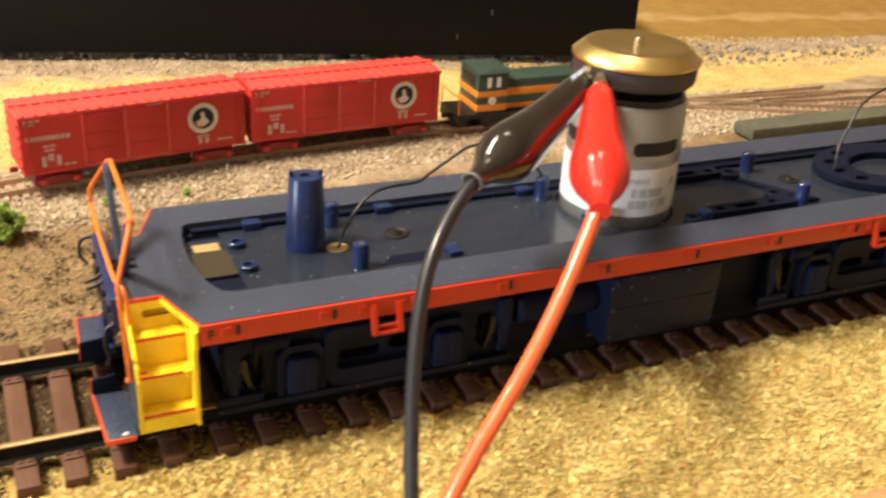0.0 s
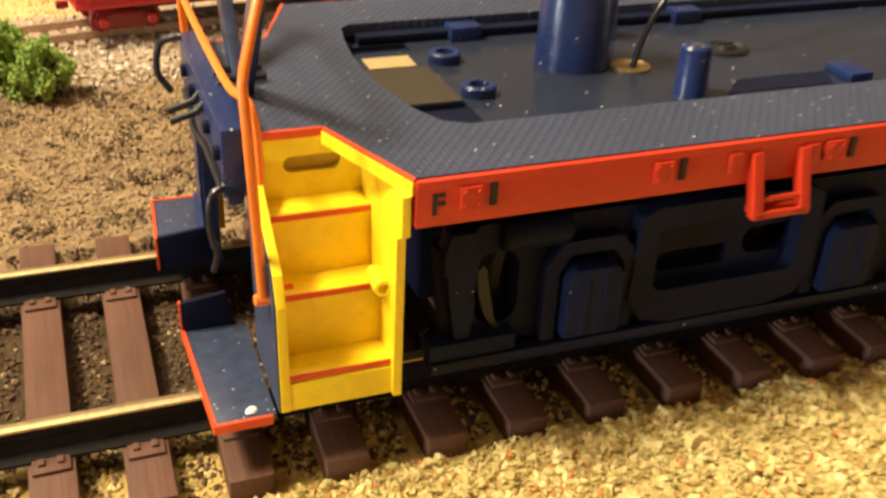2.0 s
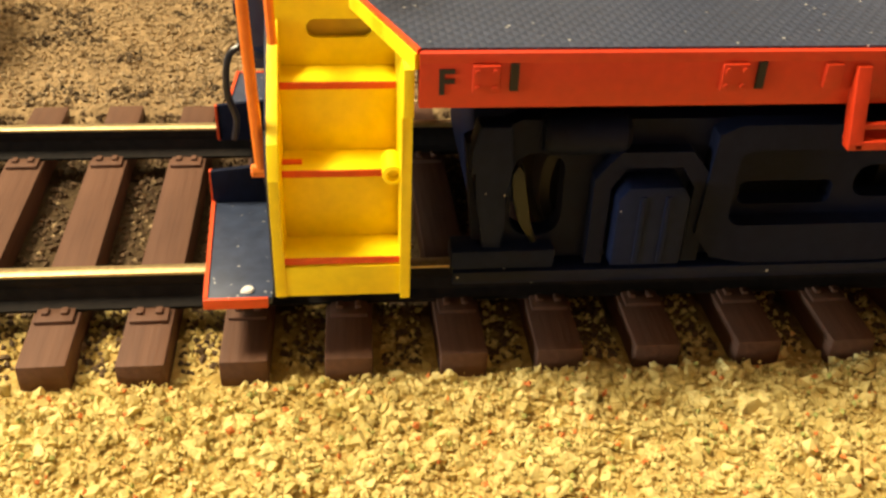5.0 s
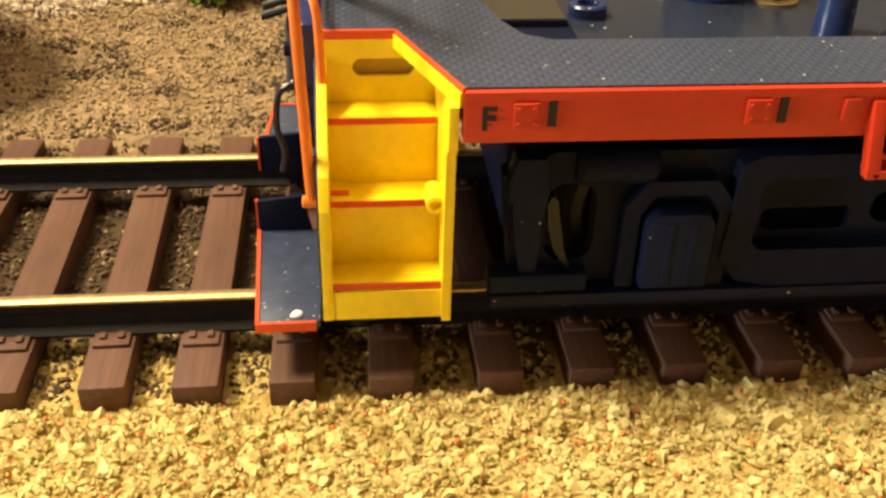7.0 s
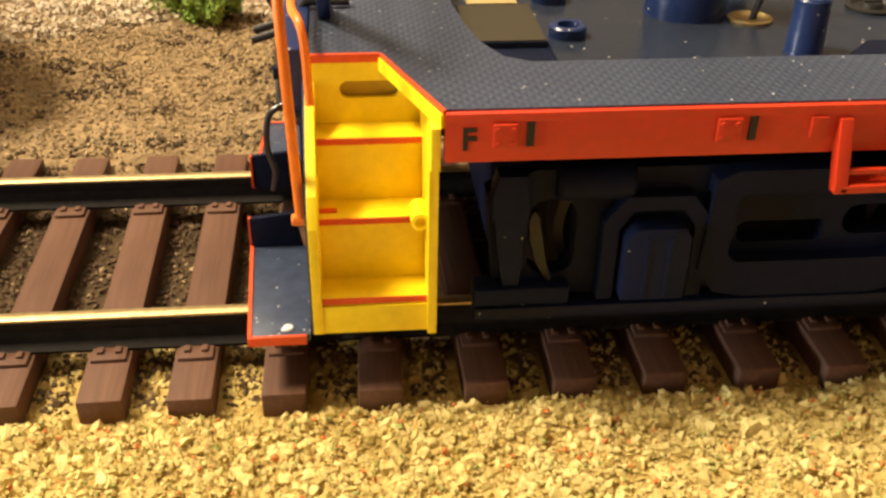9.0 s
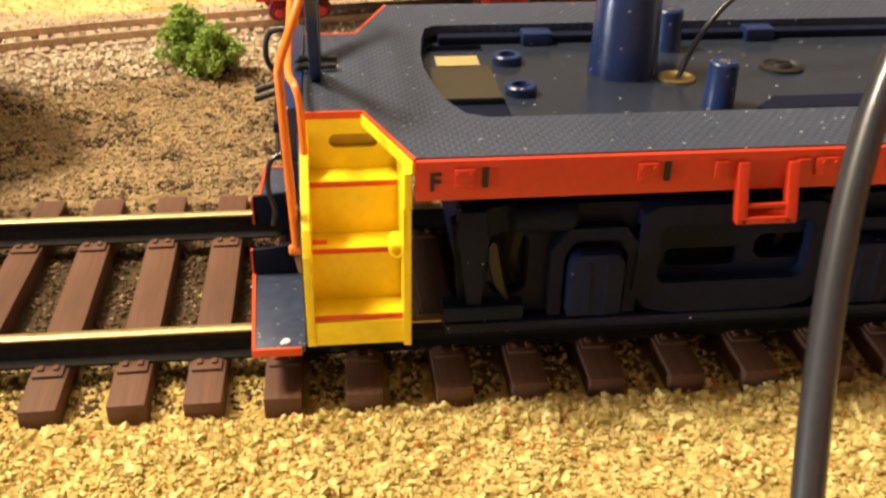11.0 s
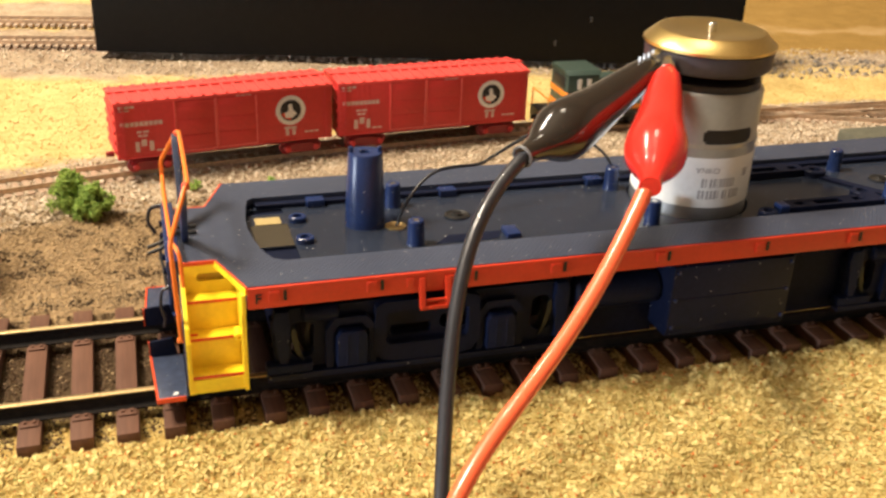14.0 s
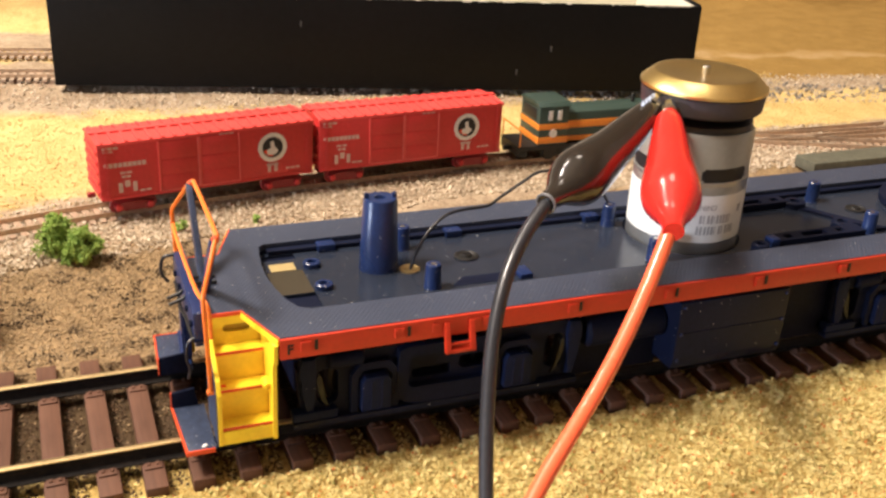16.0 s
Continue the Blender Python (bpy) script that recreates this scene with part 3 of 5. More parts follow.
gear = [(117.2 + 15.6 * math.cos(k * math.pi / 18), 3.1 + 16.8 * math.sin(k * math.pi / 18)) for k in range(36)]
hole_wire = [(38.0 + 2.3 * math.cos(k * math.pi / 8), -0.6 + 2.3 * math.sin(k * math.pi / 8)) for k in range(16)]
lp("pit_floor", pierced([(2.6, -19.8), (250.8, -19.8), (250.8, 19.8), (2.6, 19.8)], [hole_a, hole_b, gear, hole_wire], FLOOR - 1.4, FLOOR), NAVY_FLOOR, label="smooth dark floor of the sunken deck")
lp("tan_strip", box(5.9, 11.9, 6.6, 10.8, FLOOR + 0.02, FLOOR + 0.2), material("tan_card_strip", (0.40, 0.30, 0.12), rough=0.7), label="tan strip stuck on the deck floor")
lp("brown_plate", box(4.6, 13.2, -6.6, 6.3, FLOOR + 0.02, FLOOR + 0.15), material("brown_plate", (0.050, 0.040, 0.024), rough=0.4), label="dull brown plate on the deck floor")
lp("underframe", box(1.0, END - 1, -25.0, 25.0, 31.4, 36.2, 0.4), NAVY_SHADED, label="navy underside of the frame with its shade painted in")
lp("wire_bushing", lathe([(1.85, FLOOR - 1.2), (2.6, FLOOR - 0.6), (2.6, FLOOR + 0.3), (2.3, FLOOR + 0.38), (1.85, FLOOR + 0.1)], 20, at=(38.0, -0.6, 0)), BUSHING, label="brass wire bushing")

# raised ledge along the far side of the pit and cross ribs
lp("ledge", box(7, 250, 16.6, 18.9, FLOOR, FLOOR + 1.2, 0.25), NAVY_SHADED)
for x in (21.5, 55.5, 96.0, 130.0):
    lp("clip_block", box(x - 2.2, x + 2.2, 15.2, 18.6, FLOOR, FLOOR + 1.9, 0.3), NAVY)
# a flat dark sheet imitates the shade of a sunken slot
lp("slot_recess", prism([(44.8, -12.9), (60.0, -12.9), (61.9, -8.6), (48.7, -8.6)], FLOOR + 0.02, FLOOR + 0.12), NAVY_SHADED, label="dark sheet painting a slot's shade on the deck floor")
lp("clip_block", box(61.9, 65.3, -13.8, -8.4, FLOOR, FLOOR + 1.3, 0.3), NAVY)
lp("corner_block", box(3.4, 6.0, -11.8, -9.6, FLOOR, FLOOR + 1.2, 0.2), NAVY_SHADED)

# tall post with its cap
post = lp("tall_post", lathe([(4.9, FLOOR), (4.75, FLOOR + 1), (4.05, 54.6), (3.8, 55.0), (1.5, 55.0), (1.3, 54.2)], 28, at=(31.3, 3.0, 0)), NAVY, label="tall tapered navy plastic mounting post")
for dx, dy in ((-3.3, 0.6), (3.3, -0.4)):
    lp("prong", box(31.3 + dx - 0.5, 31.3 + dx + 0.5, 3.0 + dy - 0.5, 3.0 + dy + 0.5, 54.0, 56.2, 0.15), NAVY, post)
for x, y in ((40.2, -11.6), (40.2, 12.4), (99.5, 12.5), (99.8, -12.4), (169.0, 13.0), (169.0, -12.4), (236, 12.6), (236, -12.4)):
    p = lp("short_post", lathe([(2.15, FLOOR), (2.0, FLOOR + 0.4), (1.85, 42.7), (1.6, 43.0), (0.8, 43.0), (0.7, 42.2)], 18, at=(x, y, 0)), NAVY, label="short navy plastic screw post")
    lp("screw_tip", lathe([(0.4, 42.3), (0.9, 42.5), (1.0, 42.9), (0.7, 43.0)], 14, at=(x, y, 0)), STEEL, p, "bright metal screw tip")
for x, y in ((15.9, 7.9), (15.8, -4.9)):
    lp("screw_boss", lathe([(2.1, FLOOR), (2.1, FLOOR + 1.1), (1.85, FLOOR + 1.3), (1.2, FLOOR + 1.3), (1.1, FLOOR + 0.5)], 18, at=(x, y, 0)), NAVY, label="low navy screw boss")
for x, y in ((54.2, 2.9), (177.8, 3.4)):
    s1 = lp("floor_screw", lathe([(3.1, FLOOR), (3.1, FLOOR + 0.35), (2.6, FLOOR + 0.5), (2.2, FLOOR + 0.2), (1.5, FLOOR + 0.25), (1.2, FLOOR + 0.8)], 24, at=(x, y, 0)), DARK_METAL, label="dark metal screw with washer")
    lp("screw_slot", box(x - 1.1, x + 1.1, y - 0.22, y + 0.22, FLOOR + 0.8, FLOOR + 1.0), BLACK_INK, s1)

# brackets, bosses and ring to the right of the motor
for y0, y1, x0, x1 in ((-14.8, -9.8, 137, 166), (10.2, 15.2, 133, 158)):
    holes = [[(x0 + 9, y0 + 1.2), (x0 + 17, y0 + 1.2), (x0 + 17, y1 - 1.2), (x0 + 9, y1 - 1.2)], [(x0 + 3, y0 + 1.5), (x0 + 5.5, y0 + 1.5), (x0 + 5.5, y1 - 1.5), (x0 + 3, y1 - 1.5)], [(x0 + 20.5, y0 + 1.5), (x0 + 23, y0 + 1.5), (x0 + 23, y1 - 1.5), (x0 + 20.5, y1 - 1.5)]]
    lp("slotted_bracket", pierced([(x0, y0), (x1, y0), (x1, y1), (x0, y1)], holes, FLOOR + 0.1, FLOOR + 1.9), NAVY_SHADED, label="raised bracket with rectangular slots")
    lp("bracket_end", box(x0 - 2.5, x0 + 0.1, y0 - 0.2, y1 - 1.6, FLOOR, FLOOR + 2.6, 0.3), NAVY)
for x, y, r in ((164.0, -7.2, 3.1), (160.6, 10.2, 3.2), (131.0, -14.6, 2.4)):
    lp("round_boss", lathe([(r, FLOOR), (r, FLOOR + 1.6), (r - 0.3, FLOOR + 1.9), (r * 0.5, FLOOR + 1.9), (r * 0.45, FLOOR + 1.0)], 22, at=(x, y, 0)), NAVY_SHADED)
lp("cross_rib", prism([(159, 8.6), (162, 8.6), (176, -12.5), (172.5, -12.5)], FLOOR, FLOOR + 0.7), NAVY_SHADED)
ring_out = [(213 + 25 * math.cos(k * math.pi / 24), 0.5 + 18.0 * math.sin(k * math.pi / 24)) for k in range(48)]
ring_in = [(213 + 13 * math.cos(k * math.pi / 16), 0.5 + 10 * math.sin(k * math.pi / 16)) for k in range(32)]
slots = []
for a in (150, 180, 210, 118, 242):
    cx, cy = 213 + 19 * math.cos(radians(a)), 0.5 + 14.0 * math.sin(radians(a))
    slots.append([(cx + 2.5 * math.cos(k * math.pi / 6), cy + 1.7 * math.sin(k * math.pi / 6)) for k in range(12)])
lp("ring_plate", pierced(ring_out, [ring_in, *slots], FLOOR + 0.4, FLOOR + 2.2), NAVY_SHADED, label="round plate with oval holes over the rear truck")

# side sills with lugs, marks and stirrups
LUGS = (6.5, 26.9, 47.7, 68.5, 94.3, 120.1, 145.9, 171.7, 197.5, 223.3, 249.1)
for side in (-1, 1):
    y0, y1 = sorted((side * 29.4, side * (31.2 if side < 0 else 30.5)))
    sill = lp("side_sill", box(0, END, y0, y1, 34.2, 39.0, 0.15), ORANGE, label="orange painted side sill")
    if side > 0:
        continue
    lip = lp("sill_lip", box(0, END, *sorted((side * 31.2, side * 31.45)), 38.2, 39.05, 0.05), ORANGE, sill)
    for x in LUGS:
        lug = lp("lug", box(x - 2.3, x - 0.1, *sorted((side * 31.2, side * 31.85)), 35.7, 38.1, 0.12), ORANGE, sill)
        for dx, dz in ((-1.9, 36.2), (-1.9, 37.6), (-0.5, 36.2), (-0.5, 37.6)):
            lp("rivet", cyl(0.24, 0, 0.2, (x + dx, side * 31.85 - (0 if side > 0 else 0.2), dz), "y", 8), ORANGE, sill)
        lp("dark_slot", box(x + 0.75, x + 1.45, *sorted((side * 31.2, side * 31.5)), 35.8, 38.15), BLACK_INK, sill, "black slot mark")
    for x in (39.5, 182.3):
        st = lp("stirrup_step", box(x - 3.0, x + 3.0, *sorted((side * 31.2, side * 33.8)), 31.0, 31.8, 0.15), ORANGE, label="orange stirrup step under the sill")
        for sx in (-1, 1):
            lp("stirrup_leg", prism([(side * 31.2, 37.8), (side * 31.9, 37.8), (side * 33.8, 31.6), (side * 33.8, 31.0), (side * 32.6, 31.0), (side * 31.2, 35.0)], x + sx * 2.9 - 0.62, x + sx * 2.9 + 0.62, "x", 0.1), ORANGE, st)
        lp("stirrup_rung", box(x - 2.6, x + 2.6, *sorted((side * 32.6, side * 33.2)), 32.7, 33.2, 0.1), ORANGE, st)
        for lx in (x - 5.4, x + 4.1, x + 6.3):
            lp("lug", box(lx - 0.75, lx + 0.75, *sorted((side * 31.2, side * 31.8)), 35.9, 38.0, 0.12), ORANGE, sill)

letter = bpy.data.curves.new("letter", "FONT")
letter.body, letter.size, letter.extrude, letter.offset = "F", 3.05 * MM, 0.06 * MM, 0.07 * MM
tmp = new("letter_tmp", letter)
mark = new("letter_mark", bpy.data.meshes.new_from_object(tmp))
bpy.data.objects.remove(tmp)
mark.data.materials.clear()
mark.data.materials.append(BLACK_INK)
mark.parent = loco
mark.matrix_basis = pose(1.4 * MM, -31.27 * WIDE * MM, (35.5 - DROP - Z) * MM, 90, 0, 0)
tagged(mark, "black stencilled letter F on the sill")


# steps at the front corners
def step_well(side):
    f = lambda y: side * y
    sb = lambda a, b: sorted((f(a), f(b)))
    slot = rounded(-9.3, -3.3, 34.6, 36.4, 0.85)
    well = lp("step_well", pierced([(-12.6, 31.4), (-0.8, 31.4), (-0.8, 38.35), (-12.6, 38.35)], [slot], *sb(15.4, 16.0), "y"), YELLOW, label="yellow three-tread corner step with red edges")
    lp("slot_back", box(-9.8, -2.8, *sb(14.9, 15.2), 34.0, 37.0, 0.05), YELLOW_SHADED, well, "yellow back of the oval slot, darkened as shade")
    for y0, y1, z in ((15.8, 20.0, 31.9), (19.5, 24.0, 24.9), (23.5, 27.8, 17.7)):
        tread = lp("tread", box(-11.95, -1.2, *sb(y0, y1), z - 0.9, z, 0.12), YELLOW, well)
        lp("tread_edge", box(-11.8, -1.3, *sb(y1, y1 + 0.2), z - 0.65, z + 0.03, 0.05), RED_EDGE, tread, "red painted tread edge")
    lp("riser", box(-11.95, -1.2, *sb(19.2, 19.8), 24.2, 31.2, 0.1), YELLOW, well)
    lp("riser", box(-11.95, -1.2, *sb(23.2, 23.8), 17.0, 24.2, 0.1), YELLOW, well)
    lp("riser", box(-11.95, -1.2, *sb(27.2, 28.2), 13.6, 16.9, 0.15), YELLOW, well)
    lp("toe_mark", box(-12.4, -10.0, *sb(22.0, 22.8), 24.9, 25.1, 0.05), RED_EDGE, well)
    left = [(f(15.4), 36.4), (f(16.2), 36.4), (f(21.5), 32.6), (f(27.0), 29.0), (f(28.3), 26.0), (f(28.3), 13.6), (f(15.4), 13.6)]
    lp("side_plate", prism(left, -12.8, -11.8, "x", 0.12), YELLOW, well)
    lp("outer_skin", prism([(y * 0.995, z) for y, z in left], -13.0, -12.78, "x"), FOOTBOARD, well, "dusty navy outer face of the step side")
    right = [(f(15.4), 37.5), (f(30.9), 37.5), (f(30.9), 33.2), (f(29.3), 32.6), (f(29.0), 13.6), (f(15.4), 13.6)]
    lp("side_plate", prism(right, -1.25, -0.35, "x", 0.12), YELLOW, well)
    lp("well_edge", box(-12.4, -5.2, *sb(15.6, 16.05), DECK - 0.85, DECK + 0.05, 0.05), RED_EDGE, well, "red edge line under the deck")
    lp("well_edge", prism([(-5.4, f(16.0)), (-5.0, f(15.8)), (0.1, f(30.7)), (-0.4, f(31.1))], DECK - 1.7, DECK - 0.35), YELLOW, well, "yellow edge strip along the chamfer")
    lp("well_edge", prism([(-5.25, f(15.95)), (-5.0, f(15.8)), (0.1, f(30.7)), (-0.2, f(31.0))], DECK - 0.35, DECK + 0.04), RED_EDGE, well, "red edge line along the chamfer")
    lp("pipe_stub", lathe([(0.8, 0), (0.95, 0.2), (0.95, 3.6), (0.6, 3.7), (0.5, 3.0)], 14, at=(-1.9, 23.6, 25.9), axis="y") if side > 0 else lathe([(0.5, -3.0), (0.6, -3.7), (0.95, -3.6), (0.95, -0.2), (0.8, 0)], 14, at=(-1.9, -23.6, 25.9), axis="y"), YELLOW, well, "short yellow pipe on the step side")


for side in (-1, 1):
    step_well(side)

# front end: beam, pilot, footboards, posts, handrails, coupler gear
beam = lp("end_beam", prism([(-15.2, 33.5), (-13.8, 31.6), (17.0, 31.6), (19.5, 34.5), (19.5, 39.6), (-15.2, 39.6)], -15.2, -12.4, "x", 0.35), NAVY, label="navy end beam")
pilot = prism([(11.6, 12.5), (16.0, 12.5), (16.0, 31.6), (-13.0, 31.6), (-13.0, 30.4), (10.4, 30.4)], -14.6, -13.0, "x")
lp("pilot_plate", pilot, NAVY, label="navy pilot plate under the end beam")
for side in (-1, 1):
    tip = -21.2 if side > 0 else -20.3
    outer = [(-13.2, side * 8.8), (-13.2, side * 27.6), (tip + 0.9, side * 27.6), (tip, side * 8.8)]
    fb = lp("footboard", prism(outer if side > 0 else outer[::-1], 12.4, 13.2, "z", 0.12), FOOTBOARD, label="navy footboard with a red edge")
    lp("footboard_lip", prism([(-14.2, 12.4), (tip, 12.4), (tip, 17.0), (-15.2, 17.6)], *sorted((side * 8.2, side * 8.9)), "y", 0.1), NAVY_SHADED, fb)
    lp("red_edge", prism([(tip - 0.2, side * 8.6), (tip + 0.2, side * 8.6), (tip + 1.1, side * 27.7), (tip + 0.7, side * 27.7)], 12.2, 13.4), RED_EDGE, fb, "red painted edge")
    lp("red_edge", box(tip + 0.7, -13.6, *sorted((side * 27.6, side * 28.0)), 12.2, 13.3, 0.05), RED_EDGE, fb, "red painted edge")
    lp("red_edge", box(tip - 0.2, tip + 0.1, *sorted((side * 8.1, side * 8.8)), 12.6, 17.0, 0.05), RED_EDGE, fb, "red painted edge")
    if side > 0:
        lp("hanger", prism([(11.0, 33.0), (16.0, 33.0), (15.6, 20.0), (16.5, 12.4), (10.4, 12.4), (12.4, 20.0)], -15.0, -14.7, "x"), NAVY, fb)
    if side > 0:
        lp("gusset", prism([(-13.4, 9.0), (-15.8, 9.0), (-14.6, 27.4), (-13.4, 27.4)], 13.1, 14.1, "z", 0.3), NAVY, fb)
    else:
        chip = lathe([(0.2, 0.0), (0.62, 0.1), (0.5, 0.32), (0.15, 0.4)], 9, at=(-15.5, -26.4, 13.2))
        box(-16.2, -15.6, -26.9, -26.3, 13.18, 13.36, 0.06, chip)
        lp("paint_chip", chip, WHITE_INK, fb, "white chip of paint")
# the far post's paler plastic imitates the light it reflects
for y0, y1, wide, mat in ((-2.6, -17.4, 1.9, NAVY), (2.6, 17.4, 2.5, FOOTBOARD)):
    lp("rail_post", prism([(y0 - wide, 39.0), (y0 + wide, 39.0), (y1 + wide * 0.7, 56.0), (y1, 57.4), (y1 - wide * 0.7, 56.0)], -11.4, -10.0, "x", 0.3), mat, label="flat navy handrail post leaning outward")
half = [(-13.5, 25.2, 25.4), (-13.9, 25.6, 38.0), (-14.2, 25.4, 47.6), (-13.9, 24.9, 48.8), (-10.4, 18.6, 57.0), (-9.7, 17.2, 57.8), (-9.6, 8.0, 57.8)]
hand = tube([*[(x, -y, z) for x, y, z in half], *half[::-1]], 0.5, 10)
rail = lp("handrail", hand, RAIL_ORANGE, label="bent orange wire handrail across the front")
low_bar = tube(smooth_line([(-14.1, 25.4, 44.5), (-14.2, 18.0, 43.6), (-14.0, 0.0, 43.2), (-13.7, -13.0, 43.2), (-12.9, -18.4, 43.6), (-12.4, -19.5, 41.6), (-12.2, -19.5, 35.4)], 4), 0.45, 8)
lp("low_bar", low_bar, RAIL_ORANGE, rail)
for y, z in ((-25.2, 25.6), (25.2, 25.6)):
    lp("rail_foot", cyl(0.62, -0.8, 0.9, (-13.6, y, z), "x", 10, 0.15), RAIL_ORANGE, rail)
for y, z in ((-17.6, 57.2), (17.6, 57.2)):
    lp("knob", lathe([(0.2, -0.9), (0.75, -0.6), (0.9, 0), (0.75, 0.6), (0.2, 0.9)], 12, at=(-10.1, y, z)), RED_EDGE, rail)
for y in (-1.6, 1.8):
    lp("lift_bar", tube([(-8.0, y + 1.0, 39.8), (-12.8, y + 0.4, 40.0), (-15.8, y, 36.8), (-18.8, y - 0.4, 36.0)], 0.45, 8), DARK_METAL, label="thin dark coupler lift bar")
lp("air_hose", tube(smooth_line([(-15.0, -14.5, 33.5), (-16.6, -15.0, 32.4), (-17.0, -15.2, 29), (-16.4, -14.8, 26.0), (-16.8, -14.2, 23.5)]), 0.34, 8), BLACK_PLASTIC, label="thin black air hose")
lp("air_hose", tube(smooth_line([(-15.0, 18.0, 39.5), (-17.6, 18.4, 38.6), (-18.2, 18.6, 35.0), (-16.8, 18.2, 32.4)]), 0.45, 8), BLACK_PLASTIC, label="thin black air hose")
lp("cut_lever", tube([(-15.4, -15, 33.2), (-15.8, -6, 34.6), (-16.2, 0, 34.0), (-15.8, 8, 34.6), (-15.4, 16, 33.2)], 0.4, 6), DARK_METAL)
for y in (-13.5, -6.0, 6.0, 13.5):
    lp("beam_bolt", cyl(0.8, -0.7, 0.2, (-15.2, y, 36.6), "x", 8, 0.1), NAVY_SHADED)


# trucks under the frame
def truck(cx):
    t = lp("truck", box(cx - 33, cx + 33, -11, 11, 13.5, 29.5, 1.0), NAVY_SHADED, label="navy four-wheel power truck with shade painted in")
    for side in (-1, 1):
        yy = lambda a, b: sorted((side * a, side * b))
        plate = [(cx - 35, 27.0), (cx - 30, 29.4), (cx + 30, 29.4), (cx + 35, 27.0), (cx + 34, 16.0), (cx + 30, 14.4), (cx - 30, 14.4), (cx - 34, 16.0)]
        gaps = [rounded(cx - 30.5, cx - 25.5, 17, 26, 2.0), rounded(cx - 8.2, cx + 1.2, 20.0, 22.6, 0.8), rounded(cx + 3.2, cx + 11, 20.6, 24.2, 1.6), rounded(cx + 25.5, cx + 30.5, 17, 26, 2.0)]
        fr = lp("side_frame", pierced(plate, gaps, *yy(21.0, 23.4), "y"), NAVY_SHADED, t, "moulded navy truck side frame with shade painted in")
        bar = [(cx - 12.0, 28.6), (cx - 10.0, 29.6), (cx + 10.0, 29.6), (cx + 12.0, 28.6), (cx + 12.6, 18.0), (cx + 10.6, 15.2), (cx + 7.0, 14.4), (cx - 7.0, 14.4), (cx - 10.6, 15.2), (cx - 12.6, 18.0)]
        lp("equalizer", pierced(bar, [rounded(cx - 9.6, cx + 9.6, 18.8, 27.0, 1.4)], *yy(23.4, 25.6), "y"), NAVY_SHADED, fr)
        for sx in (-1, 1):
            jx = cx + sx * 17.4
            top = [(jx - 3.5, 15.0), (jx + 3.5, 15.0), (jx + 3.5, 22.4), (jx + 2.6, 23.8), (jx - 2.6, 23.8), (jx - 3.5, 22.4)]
            j = lp("axle_box", prism(top, *yy(23.0, 26.6), "y", 0.5), NAVY_TRUCK_SHADED, fr, "navy axle box with ribs")
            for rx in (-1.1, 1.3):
                lp("axle_box_rib", box(jx + rx - 0.3, jx + rx + 0.3, *yy(26.5, 26.75), 15.4, 22.8, 0.1), NAVY_TRUCK_SHADED, j)
            lp("pedestal", prism([(jx - 5.6, 14.6), (jx - 4.0, 14.6), (jx - 4.0, 23.0), (jx - 2.6, 25.2), (jx + 2.6, 25.2), (jx + 4.0, 23.0), (jx + 4.0, 14.6), (jx + 5.6, 14.6), (jx + 5.6, 24.0), (jx + 3.4, 26.8), (jx - 3.4, 26.8), (jx - 5.6, 24.0)], *yy(23.3, 25.2), "y"), NAVY_SHADED, fr)
            lp("brake_hanger", prism([(cx + sx * u, z) for u, z in ((31.0, 29.4), (34.0, 29.4), (34.6, 27.0), (34.6, 24.6), (33.5, 21.4), (33.3, 17.6), (33.0, 15.0), (31.2, 15.0), (31.6, 19.0), (30.8, 22.4), (30.7, 25.4))], *yy(22.0, 24.8), "y", 0.45), NAVY_TRUCK_SHADED, fr)
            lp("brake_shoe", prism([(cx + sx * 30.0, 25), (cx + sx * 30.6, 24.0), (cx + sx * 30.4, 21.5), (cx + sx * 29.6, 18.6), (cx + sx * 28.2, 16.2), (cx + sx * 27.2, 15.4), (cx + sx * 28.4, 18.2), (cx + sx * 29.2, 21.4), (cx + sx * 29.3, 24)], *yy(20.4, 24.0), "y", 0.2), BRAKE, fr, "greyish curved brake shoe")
        lp("bottom_bar", box(cx - 36.0, cx + 34, *yy(22.6, 25.6), 12.6, 14.1, 0.3), NAVY_TANK_SHADED, fr)
        lp("step_foot", box(cx - 36.2, cx - 26.0, *yy(22.0, 25.4), 14.2, 16.4, 0.5), NAVY_TRUCK_SHADED, fr)
        lp("brake_cylinder", lathe([(1.6, -4.0), (2.0, -3.5), (2.0, 3.5), (1.6, 4.0)], 16, at=(cx - 24.0, side * 23.4, 28.0), axis="x"), NAVY_SHADED, fr)
    for sx in (-1, 1):
        for side in (-1, 1):
            lp("wheel", lathe([(3, -2.6), (9.0, -2.6), (9.0, -1.9), (10.6, -1.8), (10.9, -1.2), (9.9, -0.6), (9.6, 2.2), (8.6, 2.4), (7.6, 1.4), (3.4, 1.4), (2.6, 2.6)] if side > 0 else [(2.6, -2.6), (3.4, -1.4), (7.6, -1.4), (8.6, -2.4), (9.6, -2.2), (9.9, 0.6), (10.9, 1.2), (10.6, 1.8), (9.0, 1.9), (9.0, 2.6), (3, 2.6)], 40, at=(cx + sx * 17.4, side * 17.0, 20.3), axis="y"), DARK_METAL, t, "dark flanged metal wheel")


BRAKE = material("grey_brake_plastic", (0.020, 0.022, 0.020), rough=0.3, spec=0.3)
truck(40.0)
truck(186.0)

